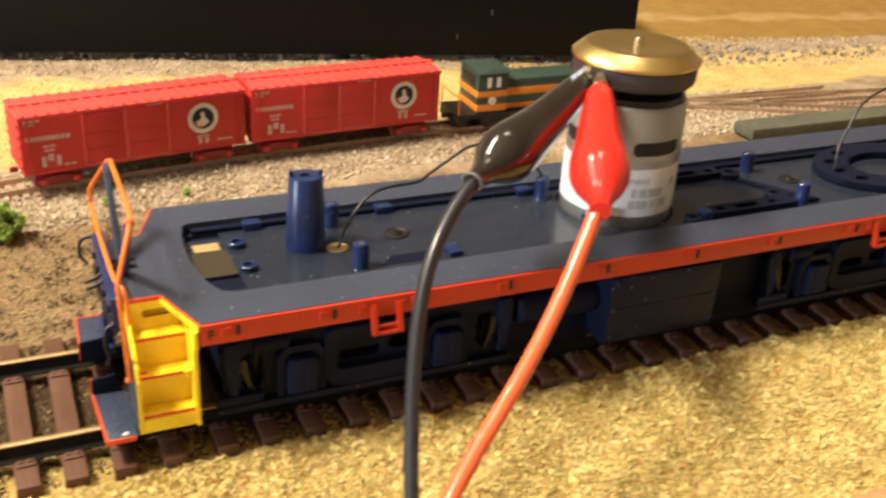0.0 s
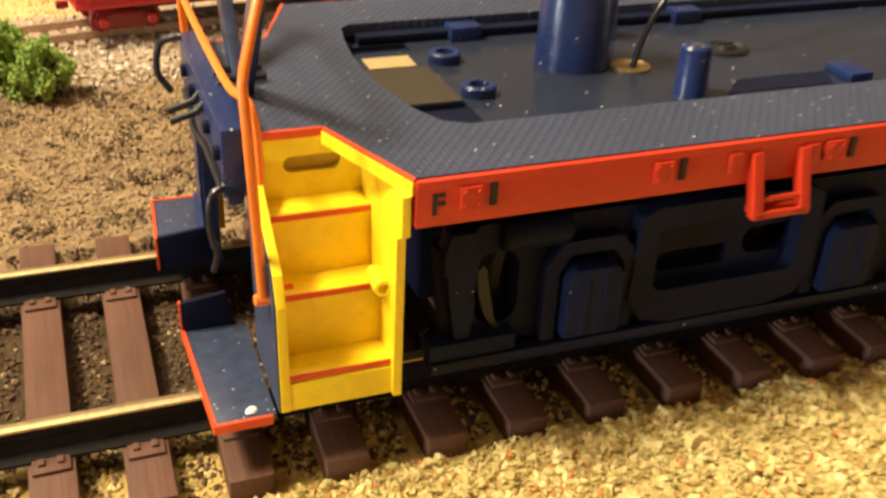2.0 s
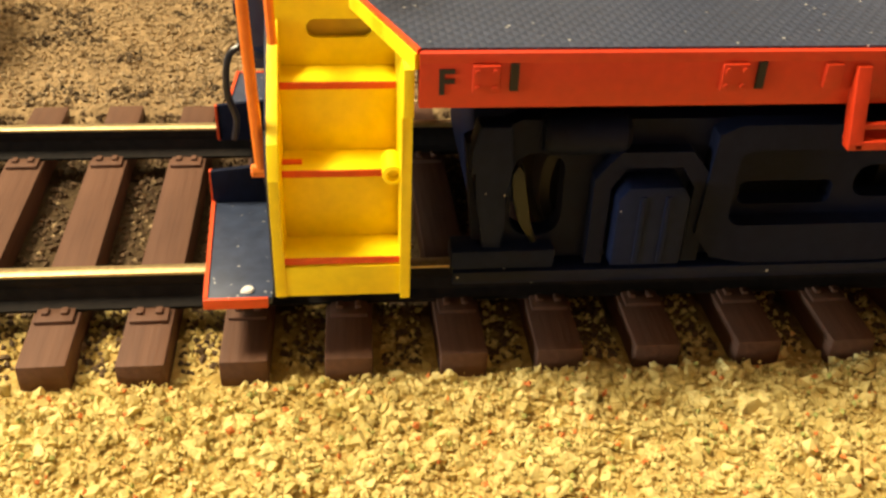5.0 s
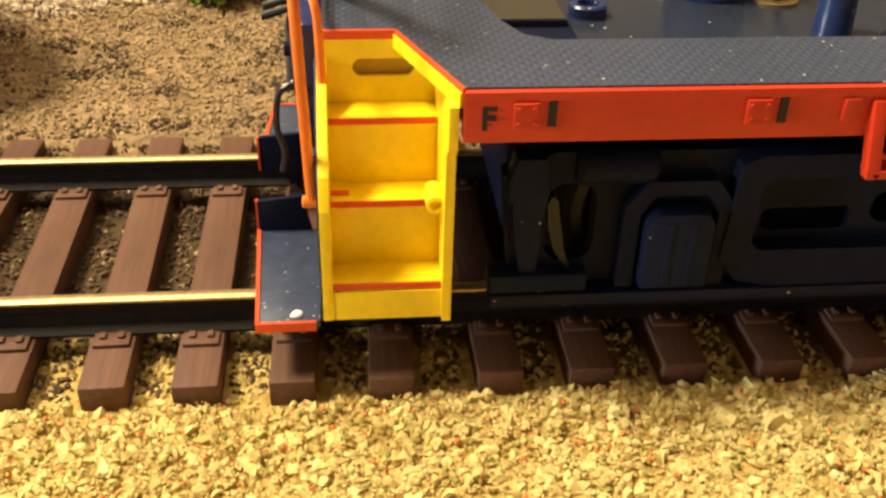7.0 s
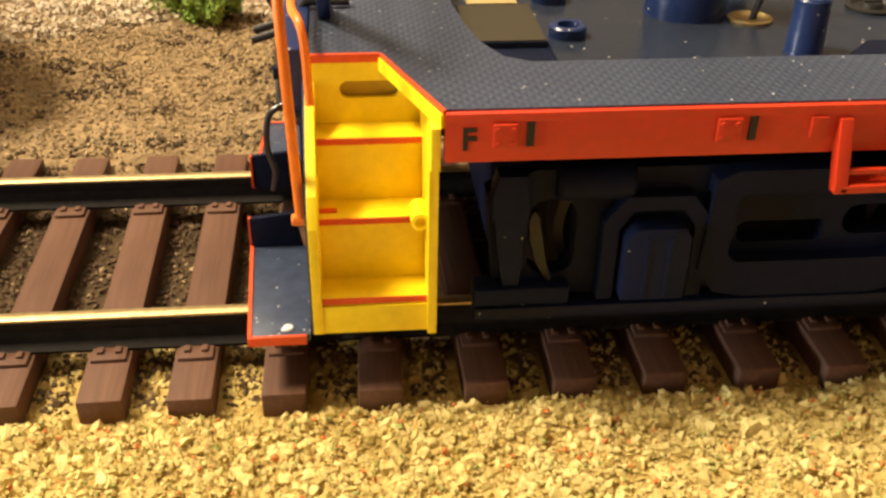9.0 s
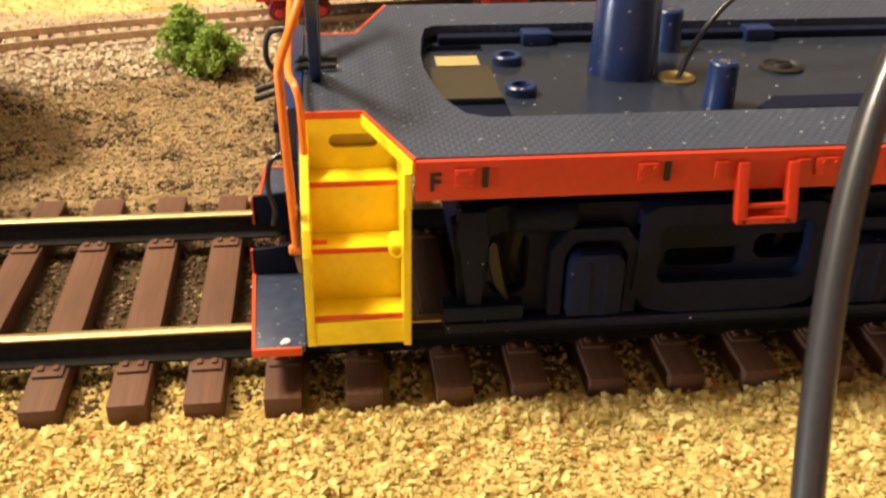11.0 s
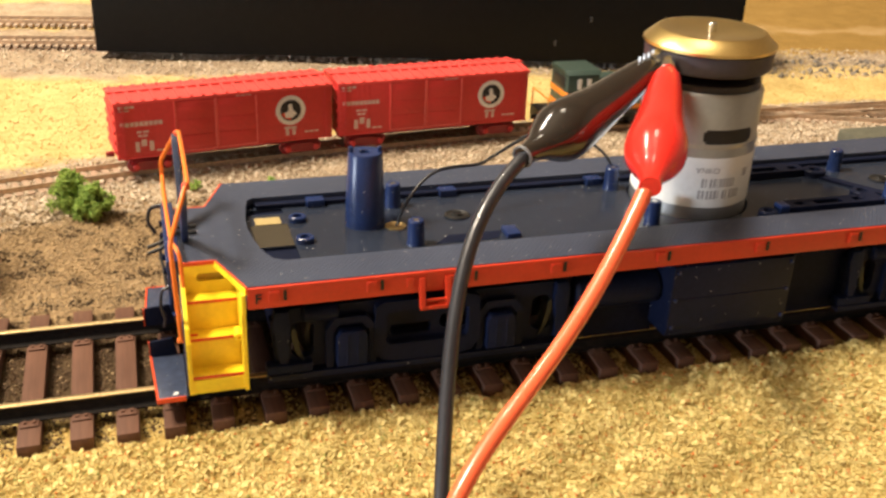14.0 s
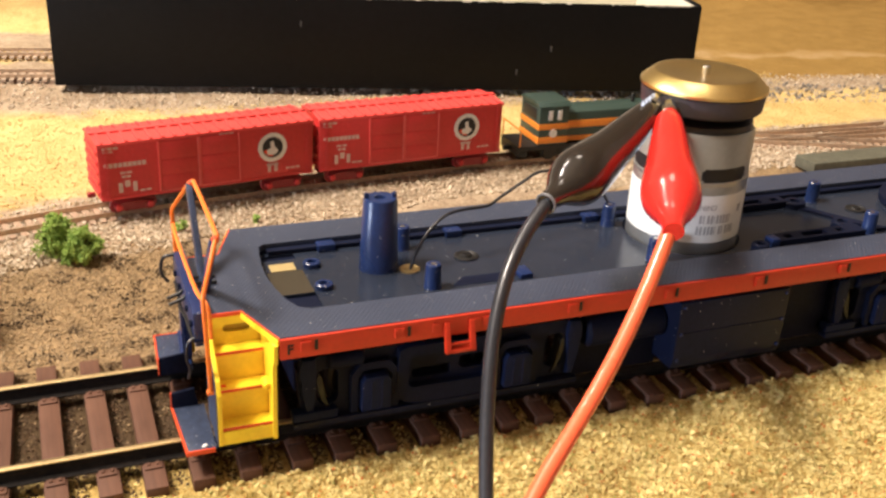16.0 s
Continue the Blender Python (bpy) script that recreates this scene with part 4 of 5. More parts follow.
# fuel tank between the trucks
tank = lp("fuel_tank", prism([(-30.4, 33.0), (30.4, 33.0), (30.4, 16.6), (29.6, 14.2), (-29.6, 14.2), (-30.4, 16.6)], 98.0, 130.6, "x", 0.7), NAVY_TANK_SHADED, label="navy box-shaped fuel tank with shade painted in")
lp("tank_seam", box(98.4, 130.2, -30.6, -30.3, 24.1, 24.5, 0.1), NAVY_TANK_SHADED, tank)
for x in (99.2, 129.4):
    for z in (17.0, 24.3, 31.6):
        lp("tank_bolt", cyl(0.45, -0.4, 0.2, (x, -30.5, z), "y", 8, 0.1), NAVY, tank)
lp("air_tank", cyl(4.2, 0, 22, (76, -22, 25), "x", 20, 0.8), NAVY_SHADED)
# added filler plates hide the rail and stand in for shade in the gaps
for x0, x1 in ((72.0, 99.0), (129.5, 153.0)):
    lp("inner_frame", box(x0, x1, -20.8, -19.6, 11.6, 33.0, 0.2), NAVY_SHADED, label="added dark plate that stands in for shade beside the tank")
lp("drive_shaft", cyl(2.0, 55, 165, (0, 0, 27), "x", 12), DARK_METAL)

# ---- the upright motor ----
MX, MY = 117.2, 2.9
motor = thing("electric_motor", MX, MY, 28.8, "upright silver can motor with a brass-topped flywheel and paper label", "motor")


def mp(name, bm, mat, parent=None, label="", smooth=35.0):
    bm.transform(Matrix.Translation((-MX, -MY, -30)))
    return part(name, bm, mat, parent or motor, label, smooth)


can = mp("can", lathe([(10, 30.0), (14.2, 30.4), (14.8, 31.2), (14.8, 54.6), (14.65, 54.9), (14.65, 67.0), (14.0, 68.0), (9, 68.0)], 64, at=(MX, MY, 0)), CAN, label="silver zinc-plated motor can")
mp("can_seam", lathe([(14.7, 54.6), (14.95, 54.8), (14.95, 55.6), (14.7, 55.9)], 64, at=(MX, MY, 0)), CAN, can)


def wrap(a0, a1, z0, z1, r0, r1, seg=14):
    """A curved patch on a cylinder of the motor."""
    own = bmesh.new()
    rows = []
    for r in (r0, r1):
        for z in (z0, z1):
            rows.append([own.verts.new((MX + r * math.cos(radians(a0 + (a1 - a0) * k / seg)), MY + r * math.sin(radians(a0 + (a1 - a0) * k / seg)), z)) for k in range(seg + 1)])
    for p_, q_ in ((0, 1), (1, 3), (3, 2), (2, 0)):
        for k in range(seg):
            own.faces.new((rows[p_][k], rows[p_][k + 1], rows[q_][k + 1], rows[q_][k]))
    for k in (0, seg):
        own.faces.new([rows[i][k] for i in (0, 1, 3, 2)])
    return own


label = mp("paper_label", wrap(150, 322, 39.5, 52.4, 14.8, 14.9, 30), PAPER, can, "white paper label with grey print")
for z, spans in ((46.0, ((250, 255), (258, 266), (268, 284))), (42.9, ((248, 254), (256, 268), (272, 277), (280, 292)))):
    for a0, a1 in spans:
        k = a0
        while k < a1:
            mp("printed_bar", wrap(k, min(k + 2.4, a1), z - 1.15, z + 1.15, 14.9, 14.93, 2), INK_GREY, label)
            k += 3.7
mp("printed_ring", wrap(295, 301, 47.0, 49.0, 14.9, 14.93, 4), INK_GREY, label)
# the country of origin is printed upside down
print_curve = bpy.data.curves.new("print", "FONT")
print_curve.body, print_curve.size, print_curve.align_x, print_curve.offset = "CHINA", 1.9, "CENTER", 0.05
tmp = new("print_tmp", print_curve)
word_mesh = bpy.data.meshes.new_from_object(tmp)
bpy.data.objects.remove(tmp)
for v in word_mesh.vertices:
    a = radians(255.0) - v.co.x / 14.94
    v.co = Vector((14.94 * math.cos(a), 14.94 * math.sin(a), 49.9 - v.co.y - 30)) * MM
word_mesh.materials.clear()
word_mesh.materials.append(INK_GREY)
word = new("printed_word", word_mesh)
word.parent = label
tagged(word, "grey printed word CHINA upside down")
for a in (272, 92, 182):
    slot = wrap(a - 24, a + 24, 55.9, 59.5, 14.2, 14.72, 14)
    for d0, d1, z0, z1 in ((-26.5, -23.9, 56.5, 58.9), (23.9, 26.5, 56.5, 58.9)):
        merge(wrap(a + d0, a + d1, z0, z1, 14.2, 14.72, 3), slot)
    mp("vent_slot", slot, BLACK_INK, can, "dark ventilation slot")
mp("end_cap", lathe([(9, 68.0), (13.6, 68.0), (13.6, 69.6), (12.4, 70.4), (8, 70.4), (6, 71.2)], 48, at=(MX, MY, 0)), BLACK_PLASTIC, label="black plastic motor end cap")
for a in (205, 20):
    mp("terminal", box(MX + 12.8 * math.cos(radians(a)) - 1.6, MX + 12.8 * math.cos(radians(a)) + 1.6, MY + 12.8 * math.sin(radians(a)) - 0.4, MY + 12.8 * math.sin(radians(a)) + 0.4, 69.6, 74.0, 0.1), STEEL, label="bright metal terminal tab")
fly = mp("flywheel", lathe([(4, 72.0), (14.8, 72.0), (15.4, 72.6), (15.7, 76.7), (15.3, 77.0), (3, 77.0)], 72, at=(MX, MY, 0)), FLYWHEEL, label="dark steel flywheel rim")
mp("brass_cap", lathe([(3, 77.0), (15.7, 77.0), (16.1, 77.2), (16.1, 77.9), (13.1, 80.5), (12.4, 80.6), (9.0, 80.15), (1.6, 79.9)], 72, at=(MX, MY, 0)), BRASS, fly, "polished brass flywheel top with a bevelled rim")
mp("shaft", cyl(1.05, 79.5, 82.0, (MX, MY, 0), seg=16, bevel=0.2), STEEL, fly, "bright steel shaft end")
mp("shaft_lower", cyl(2.0, 68.0, 71.6, (MX, MY, 0), seg=16), STEEL)


# ---- test leads with alligator clips ----
def test_lead(name, boot_mat, wire_mat, tip, end, ctrl, radius, label, sag, bulb=0.66, teeth=0):
    """A lead: a vinyl boot over a clip from its tip on the motor to the wire's entry, and the wire."""
    th = thing(name, *tip, label, "test lead")
    a, b = Vector(tip), Vector(end)
    off = Vector(tip)
    prof = [(0.0, 2.8, 2.5), (0.04, 3.4, 3.2), (0.22, 4.4, 4.4), (0.40, 5.2, 5.4), (0.54, 6.0, 6.3), (0.65, 6.5, 6.7), (0.74, 6.3, 6.3), (0.83, 4.9, 4.6), (0.90, 3.4, 3.1), (0.96, 2.5, 2.4), (1.0, 2.15, 2.15)]
    prof = [(t if t in (0.0, 1.0) else t + (bulb - 0.66) * math.sin(math.pi * t) ** 2, w, h) for t, w, h in prof]
    axis = (b - a).normalized()
    side = axis.cross(Vector((0, 0, 1))).normalized()
    up = side.cross(axis)
    bm = bmesh.new()
    rings = []
    fine = [tuple(v) for v in smooth_line(prof, 5)]
    for t, w, hh in fine:
        c = a + (b - a) * t - up * (math.sin(math.pi * t) * sag) - off
        rings.append([bm.verts.new(c + side * (w * math.cos(2 * math.pi * k / 28)) + up * (hh * math.sin(2 * math.pi * k / 28))) for k in range(28)])
    for p_, q_ in zip(rings, rings[1:]):
        for k in range(28):
            bm.faces.new((p_[k], p_[(k + 1) % 28], q_[(k + 1) % 28], q_[k]))
    bm.faces.new(rings[0][::-1])
    bm.faces.new(rings[-1])
    boot = part("boot", bm, boot_mat, th, "glossy soft vinyl boot over the clip", 60)
    cuff = tube([tuple(b - off - axis * 0.8), tuple(b - off + axis * 1.4)], 2.2, 20)
    part("cuff", cuff, boot_mat, boot)
    if teeth:
        ring = [b - off + axis * 1.4 + (side * math.cos(k * math.pi / 12) + up * math.sin(k * math.pi / 12)) * 2.15 for k in range(25)]
        part("cuff_rim", tube(ring, 0.3, 8), HIGHLIGHT_VINYL, boot, "boot rim with a highlight painted pale")
    jaw = bmesh.new()
    for s in (-1, 1):
        base = [Vector((0, 0, 0)) + up * s * 1.3, -axis * 4 + up * s * 1.6, -axis * 8.5 + up * s * 0.5]
        tube(base, 1.2, 8, jaw, radii=[2.0, 1.8, 1.0])
    part("jaw", jaw, STEEL, th, "bright steel clip jaw")
    for k in range(teeth):
        tooth = prism([(-0.32, 0.0), (0.32, 0.0), (0.0, 1.6)], -0.3, 0.3, "x")
        tooth.transform(Matrix.Translation(axis * (k * 2.1 - 1.6) + up * (2.3 + 0.2 * k)) @ Matrix((( *side, 0), (*axis, 0), (*up, 0), (0, 0, 0, 1))).transposed())
        part("tooth", tooth, DULL_STEEL, th, "bright steel clip tooth")
    line = [p - off for p in bezier(ctrl, 44)]
    part("wire", tube(line, radius, 14), wire_mat, th, "flexible insulated wire hanging from the clip", 80)
    return th


test_lead("test_lead", BLACK_VINYL, BLACK_WIRE, (98.6, -2.4, 71.8), (57.2, -31.6, 63.6), [(58.4, -30.8, 63.9), (39.2, -42.7, 55.3), (37.0, -47.0, 39.4), (27.4, -78.0, 4.6)], 1.5, "black test lead with an alligator clip on the motor terminal", 1.0, 0.72, 4)
test_lead("test_lead", RED_VINYL, RED_WIRE, (100.2, -8.4, 71.4), (76.0, -50.0, 63.0), [(76.8, -48.4, 63.5), (48.7, -71.4, 25.0), (30.4, -78.7, 39.1), (17.8, -94.7, 6.0)], 1.6, "red test lead with an alligator clip on the motor terminal", 1.2)

wire = thing("thin_wire", 38.0, -0.6, 35, "thin black wire rising from the brass bushing in the deck", "wire")
pts = [(38.0, -0.6, 34.6), (39.6, 0.0, 38.8), (42.2, 1.0, 42.6), (45.4, 2.0, 45.6), (49.0, 3.0, 47.3), (54.0, 4.0, 47.6), (60.2, 5.0, 47.5), (64.3, 7.0, 48.5), (72.2, 10.0, 51.1), (78.3, 12.0, 52.5), (88, 13.0, 50.5), (97, 13.4, 45), (102, 13.8, 38)]
part("wire_strand", tube([Vector(p) - Vector((38.0, -0.6, 35)) for p in smooth_line(pts)], 0.42, 8), BLACK_WIRE, wire, smooth=80)
wire2 = thing("thin_wire", 192.4, 1, 37, "thin black wire rising from the round plate in the deck", "wire")
pts = [(192.4, 1, 36.2), (192.4, 1, 39.1), (194.0, 3, 43.5), (197.8, 5, 47.8), (203.1, 7, 54.5), (213.4, 9, 58.3), (235, 12, 62), (262, 14, 62)]
part("wire_strand", tube([Vector(p) - Vector((192.4, 1, 37)) for p in smooth_line(pts)], 0.42, 8), BLACK_WIRE, wire2, smooth=80)


# ---- red boxcars ----
def boxcar(x, turn, label):
    th = thing("boxcar", x, track_y(x), 7.5, label, "boxcar", "red boxcars", turn=turn)
    L, W, B, T = 37.0, 9.2, 5.9, 25.2
    body = part("body", box(-L, L, -W, W, B, T, 0.3), CAR_RED, th, "freight car body of oxide red plastic")
    for k in range(10):
        for s in (-1, 1):
            xx = -L + 3.2 + k * 2.0 if k < 5 else L - 3.2 - (k - 5) * 2.0
            part("side_rib", box(xx - 0.1, xx + 0.1, *sorted((s * W, s * (W + 0.12))), B + 0.6, T - 0.8), CAR_RED, body)
    for s in (-1, 1):
        part("side_sill", box(-L, L, *sorted((s * W, s * (W + 0.3))), B, B + 0.9, 0.1), CAR_RED, body)
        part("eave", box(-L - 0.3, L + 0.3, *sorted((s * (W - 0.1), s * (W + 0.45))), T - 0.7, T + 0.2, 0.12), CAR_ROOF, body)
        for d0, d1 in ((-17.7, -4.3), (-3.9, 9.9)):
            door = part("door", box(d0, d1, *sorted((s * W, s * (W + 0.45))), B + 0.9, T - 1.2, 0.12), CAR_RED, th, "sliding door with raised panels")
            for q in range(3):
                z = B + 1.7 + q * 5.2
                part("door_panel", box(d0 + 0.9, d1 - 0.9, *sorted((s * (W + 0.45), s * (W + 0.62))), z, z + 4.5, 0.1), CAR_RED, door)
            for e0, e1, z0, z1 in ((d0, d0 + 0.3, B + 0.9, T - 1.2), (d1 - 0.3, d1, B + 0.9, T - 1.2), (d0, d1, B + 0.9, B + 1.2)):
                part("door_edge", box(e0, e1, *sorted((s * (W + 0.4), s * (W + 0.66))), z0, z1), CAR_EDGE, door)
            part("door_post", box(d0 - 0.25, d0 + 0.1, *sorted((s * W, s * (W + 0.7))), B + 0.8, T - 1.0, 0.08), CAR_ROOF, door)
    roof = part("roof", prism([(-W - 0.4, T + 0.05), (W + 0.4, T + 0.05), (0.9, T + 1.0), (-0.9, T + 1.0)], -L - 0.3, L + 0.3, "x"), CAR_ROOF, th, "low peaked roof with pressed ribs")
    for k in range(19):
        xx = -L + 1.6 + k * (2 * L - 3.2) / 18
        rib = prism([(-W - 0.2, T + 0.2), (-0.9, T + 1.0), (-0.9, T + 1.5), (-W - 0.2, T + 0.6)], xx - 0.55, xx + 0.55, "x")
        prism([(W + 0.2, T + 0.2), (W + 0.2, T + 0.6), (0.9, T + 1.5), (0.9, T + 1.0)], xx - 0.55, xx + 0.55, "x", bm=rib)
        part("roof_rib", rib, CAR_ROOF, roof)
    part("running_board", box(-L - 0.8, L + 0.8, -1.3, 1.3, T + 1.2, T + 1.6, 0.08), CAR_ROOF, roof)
    for s in (-1, 1):
        for q in range(5):
            part("end_rib", box(*sorted((s * L, s * (L + 0.5))), -W + 1, W - 1, B + 1.6 + q * 3.4, B + 3.1 + q * 3.4, 0.25), CAR_RED, body)
        lad = part("ladder", box(*sorted((s * L - s * 2.6, s * L - s * 2.3)), -W - 0.55, -W - 0.2, B + 0.5, T - 1, 0.05), CAR_RED, th)
        for q in range(7):
            part("rung", box(*sorted((s * L - s * 2.6, s * L - s * 0.3)), -W - 0.5, -W - 0.3, B + 1.2 + q * 2.5, B + 1.5 + q * 2.5), CAR_RED, lad)
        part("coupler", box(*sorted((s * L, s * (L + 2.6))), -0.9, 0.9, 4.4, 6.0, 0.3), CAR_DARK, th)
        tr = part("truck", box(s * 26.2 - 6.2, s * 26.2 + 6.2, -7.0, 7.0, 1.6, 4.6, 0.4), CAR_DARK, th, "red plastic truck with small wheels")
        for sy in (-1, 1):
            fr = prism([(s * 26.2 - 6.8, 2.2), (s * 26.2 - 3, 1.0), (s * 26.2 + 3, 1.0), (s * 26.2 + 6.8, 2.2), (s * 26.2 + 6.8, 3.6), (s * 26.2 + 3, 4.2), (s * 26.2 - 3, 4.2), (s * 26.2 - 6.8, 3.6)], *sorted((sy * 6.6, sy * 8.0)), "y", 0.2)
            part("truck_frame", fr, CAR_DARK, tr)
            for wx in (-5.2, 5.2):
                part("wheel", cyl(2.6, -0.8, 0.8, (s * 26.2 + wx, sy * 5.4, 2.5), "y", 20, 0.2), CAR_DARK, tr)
                part("journal", cyl(1.1, -0.6, 0.6, (s * 26.2 + wx, sy * 8.2, 2.5), "y", 10, 0.2), CAR_RED, tr)
        part("bolster", box(s * 26.2 - 2, s * 26.2 + 2, -6, 6, 4.4, 6.7), DARK_METAL, th)
    part("underframe", box(-24, 24, -7, 7, 4.6, 6.8, 0.2), DARK_METAL, th)
    y = -W - 0.14
    hx, hz = 21.9, 17.2
    her = part("herald", cyl(5.3, -0.05, 0.05, (hx, y, hz), "y", 40), WHITE_INK, th, "round white emblem with a dark centre")
    part("emblem_disc", cyl(3.75, -0.04, 0.04, (hx, y - 0.08, hz), "y", 32), BLACK_INK, her)
    blob = [(hx + u * 1.3, hz + v * 1.3) for u, v in ((-1.5, -1.9), (0.4, -2.1), (1.7, -1.0), (0.6, 0.2), (0.3, 1.8), (-0.7, 1.6), (-0.5, 0), (-1.7, -0.7))]
    part("emblem_patch", prism(blob, y - 0.2, y - 0.13, "y"), WHITE_INK, her)
    band = [(hx + u * 1.3, hz + v * 1.3) for u, v in ((-2.6, -0.9), (-1.3, -2.3), (0.1, -2.55), (-0.1, -2.0), (-1.1, -1.6), (-1.9, -0.4))]
    part("emblem_band", prism(band, y - 0.17, y - 0.12, "y"), RED_EDGE, her)
    inks = [(-35.6, -30.2, 23.2, 24.0), (-35.6, -31.9, 22.2, 22.7), (-35.4, -21.6, 17.0, 18.5), (-30.4, -26.2, 14.6, 15.3), (-30.0, -26.8, 13.2, 14.0), (-31.2, -29.5, 8.2, 11.6), (-29.2, -27.0, 10.0, 12.3), (-26.6, -24.9, 8.2, 11.6), (-24.4, -20.4, 7.9, 8.5),
            (3.0, 8.4, 24.0, 24.6), (20.0, 21.4, 8.2, 11.4), (22.4, 23.8, 8.2, 11.4), (19.6, 24.2, 10.6, 11.3), (26.8, 32.2, 8.6, 9.2)]
    for a, b, c, d in inks:
        n = max(1, int((b - a) / 1.5))
        for k in range(n):
            w = (b - a) / n
            part("print_bar", box(a + k * w, a + (k + 0.82) * w, y - 0.03, y + 0.03, c, d), CAR_INK, body)
    return th


boxcar(8.6, 8.8, "red double-door boxcar with white print and round emblem")
boxcar(85.0, 4.6, "red double-door boxcar coupled beside its twin, white print and emblem")

# ---- small switcher ----
sw = thing("small_locomotive", 177.5, track_y(177.5), 7.5, "small green and orange diesel switcher on the track behind", "model locomotive", turn=track_turn(173))
part("frame", box(-46, 46, -8.6, 8.6, 4.6, 6.4, 0.3), DARK_METAL, sw)
cab = part("cab", box(-38, -25, -8.4, 8.4, 6.4, 22.4, 0.6), GREEN, sw, "dark green cab with orange bands")
part("cab_roof", prism([(-8.9, 22.2), (8.9, 22.2), (6.6, 23.8), (-6.6, 23.8)], -38.6, -24.4, "x", 0.3), GREEN, cab)
for z0, z1 in ((7.2, 9.8), (12.8, 15.2)):
    part("orange_band", box(-38.1, -24.9, -8.55, 8.55, z0, z1, 0.05), LOCO_ORANGE, cab, "orange painted band")
for x in (-31.5, -27.5):
    part("cab_window", box(x - 2.5, x - 0.7, -8.65, -8.35, 16.6, 20.6, 0.1), WHITE_INK, cab, "pale cab window frame")
part("cab_emblem", cyl(1.7, -0.1, 0.1, (-31.5, -8.6, 11.2), "y", 16), WHITE_INK, cab)
part("front_window", box(-38.15, -37.9, -6, 6, 16.5, 20.8, 0.1), BLACK_INK, cab)
hood = part("hood", box(-25, 42, -6.6, 6.6, 6.4, 19.0, 0.8), GREEN, sw, "dark green hood with an orange stripe")
part("orange_band", box(-24.9, 42.1, -6.75, 6.75, 12.4, 15.4, 0.05), LOCO_ORANGE, hood, "orange painted band")
part("orange_band", box(-24.9, 42.1, -6.75, 6.75, 7.0, 9.0, 0.05), LOCO_ORANGE, hood, "orange painted band")
part("hood_end", box(36, 44, -6.9, 6.9, 6.4, 20.0, 0.6), LOCO_ORANGE, hood, "orange hood end")
for x in (-22.5, 10, 24):
    part("stack", cyl(0.8, 18.5, 22.5, (x, 2.0 if x > 0 else 5.0, 0), seg=12, bevel=0.1), DARK_METAL, sw)
for s in (-1, 1):
    part("step", box(*sorted((s * 46, s * 42)), -8.6, 8.6, 2.0, 4.6, 0.2), DARK_METAL, sw)
    for y in (-8.2, 8.2):
        part("stanchion", cyl(0.3, 5.0, 13.5, (s * 45.5, y, 0), seg=6), LOCO_ORANGE, sw)
    part("end_rail", box(*sorted((s * 45.3, s * 45.8)), -8.2, 8.2, 13.0, 13.5, 0.1), LOCO_ORANGE, sw)
    part("coupler", box(*sorted((s * 46, s * 49)), -0.9, 0.9, 3.0, 4.6, 0.3), DARK_METAL, sw)
    tr = part("truck", box(s * 26 - 9, s * 26 + 9, -7.6, 7.6, 1.4, 4.8, 0.4), DARK_METAL, sw)
    for wx in (-6, 6):
        part("wheel", cyl(3.0, -7.9, 7.9, (s * 26 + wx, 0, 3.0), "y", 20, 0.3), DARK_METAL, tr)
part("fuel_tank", box(-10, 10, -7, 7, 1.6, 4.6, 0.5), DARK_METAL, sw)

# ---- black cardboard box ----
bx = thing("cardboard_box", 110, 234, 10.4, "long open black cardboard box with cream lining and worn edges", "box", turn=-13.2)
HALF, DEEP, TALL = 150.0, 92.0, 42.0
part("bottom", box(-HALF + 1, HALF - 1, 1, DEEP - 1, 0, 1.2), CARD, bx)
walls = [(-HALF, HALF, 0, 1.6), (-HALF, HALF, DEEP - 1.6, DEEP), (-HALF, -HALF + 1.6, 1.6, DEEP - 1.6), (HALF - 1.6, HALF, 1.6, DEEP - 1.6)]
sides = [part("side", box(*w, 0, TALL + 0.25 * k, 0.5), CARD, bx) for k, w in enumerate(walls)]
part("floor_liner", box(-HALF + 2.4, HALF - 2.4, 2.4, DEEP - 2.4, 1.3, 2.0), LINER, bx, "cream paper lining of the open box")
for w in ((-HALF + 2.3, HALF - 2.3, 1.7, 2.2), (-HALF + 2.3, HALF - 2.3, DEEP - 2.2, DEEP - 1.7), (-HALF + 1.7, -HALF + 2.2, 2.3, DEEP - 2.3), (HALF - 2.2, HALF - 1.7, 2.3, DEEP - 2.3)):
    part("side_liner", box(*w, 2.0, TALL - 0.8), LINER, bx, "cream paper lining of the open box")
worn = random.Random(5)
for k in range(34):
    x = worn.uniform(-HALF + 3, HALF - 3)
    w = worn.uniform(0.4, 2.6)
    part("worn_patch", box(x - w, x + w, -0.1, 1.3, TALL - 0.15 - worn.random() * 0.5, TALL + 0.08, 0.05), CARD_EDGE, sides[0])
for x, z in ((78, 20.5), (62, 9), (-40, 30)):
    part("scuff", box(x - 0.5, x + 0.5, -0.08, 0.3, z - 1.4, z + 1.4, 0.05), CARD_SCUFF, sides[0])

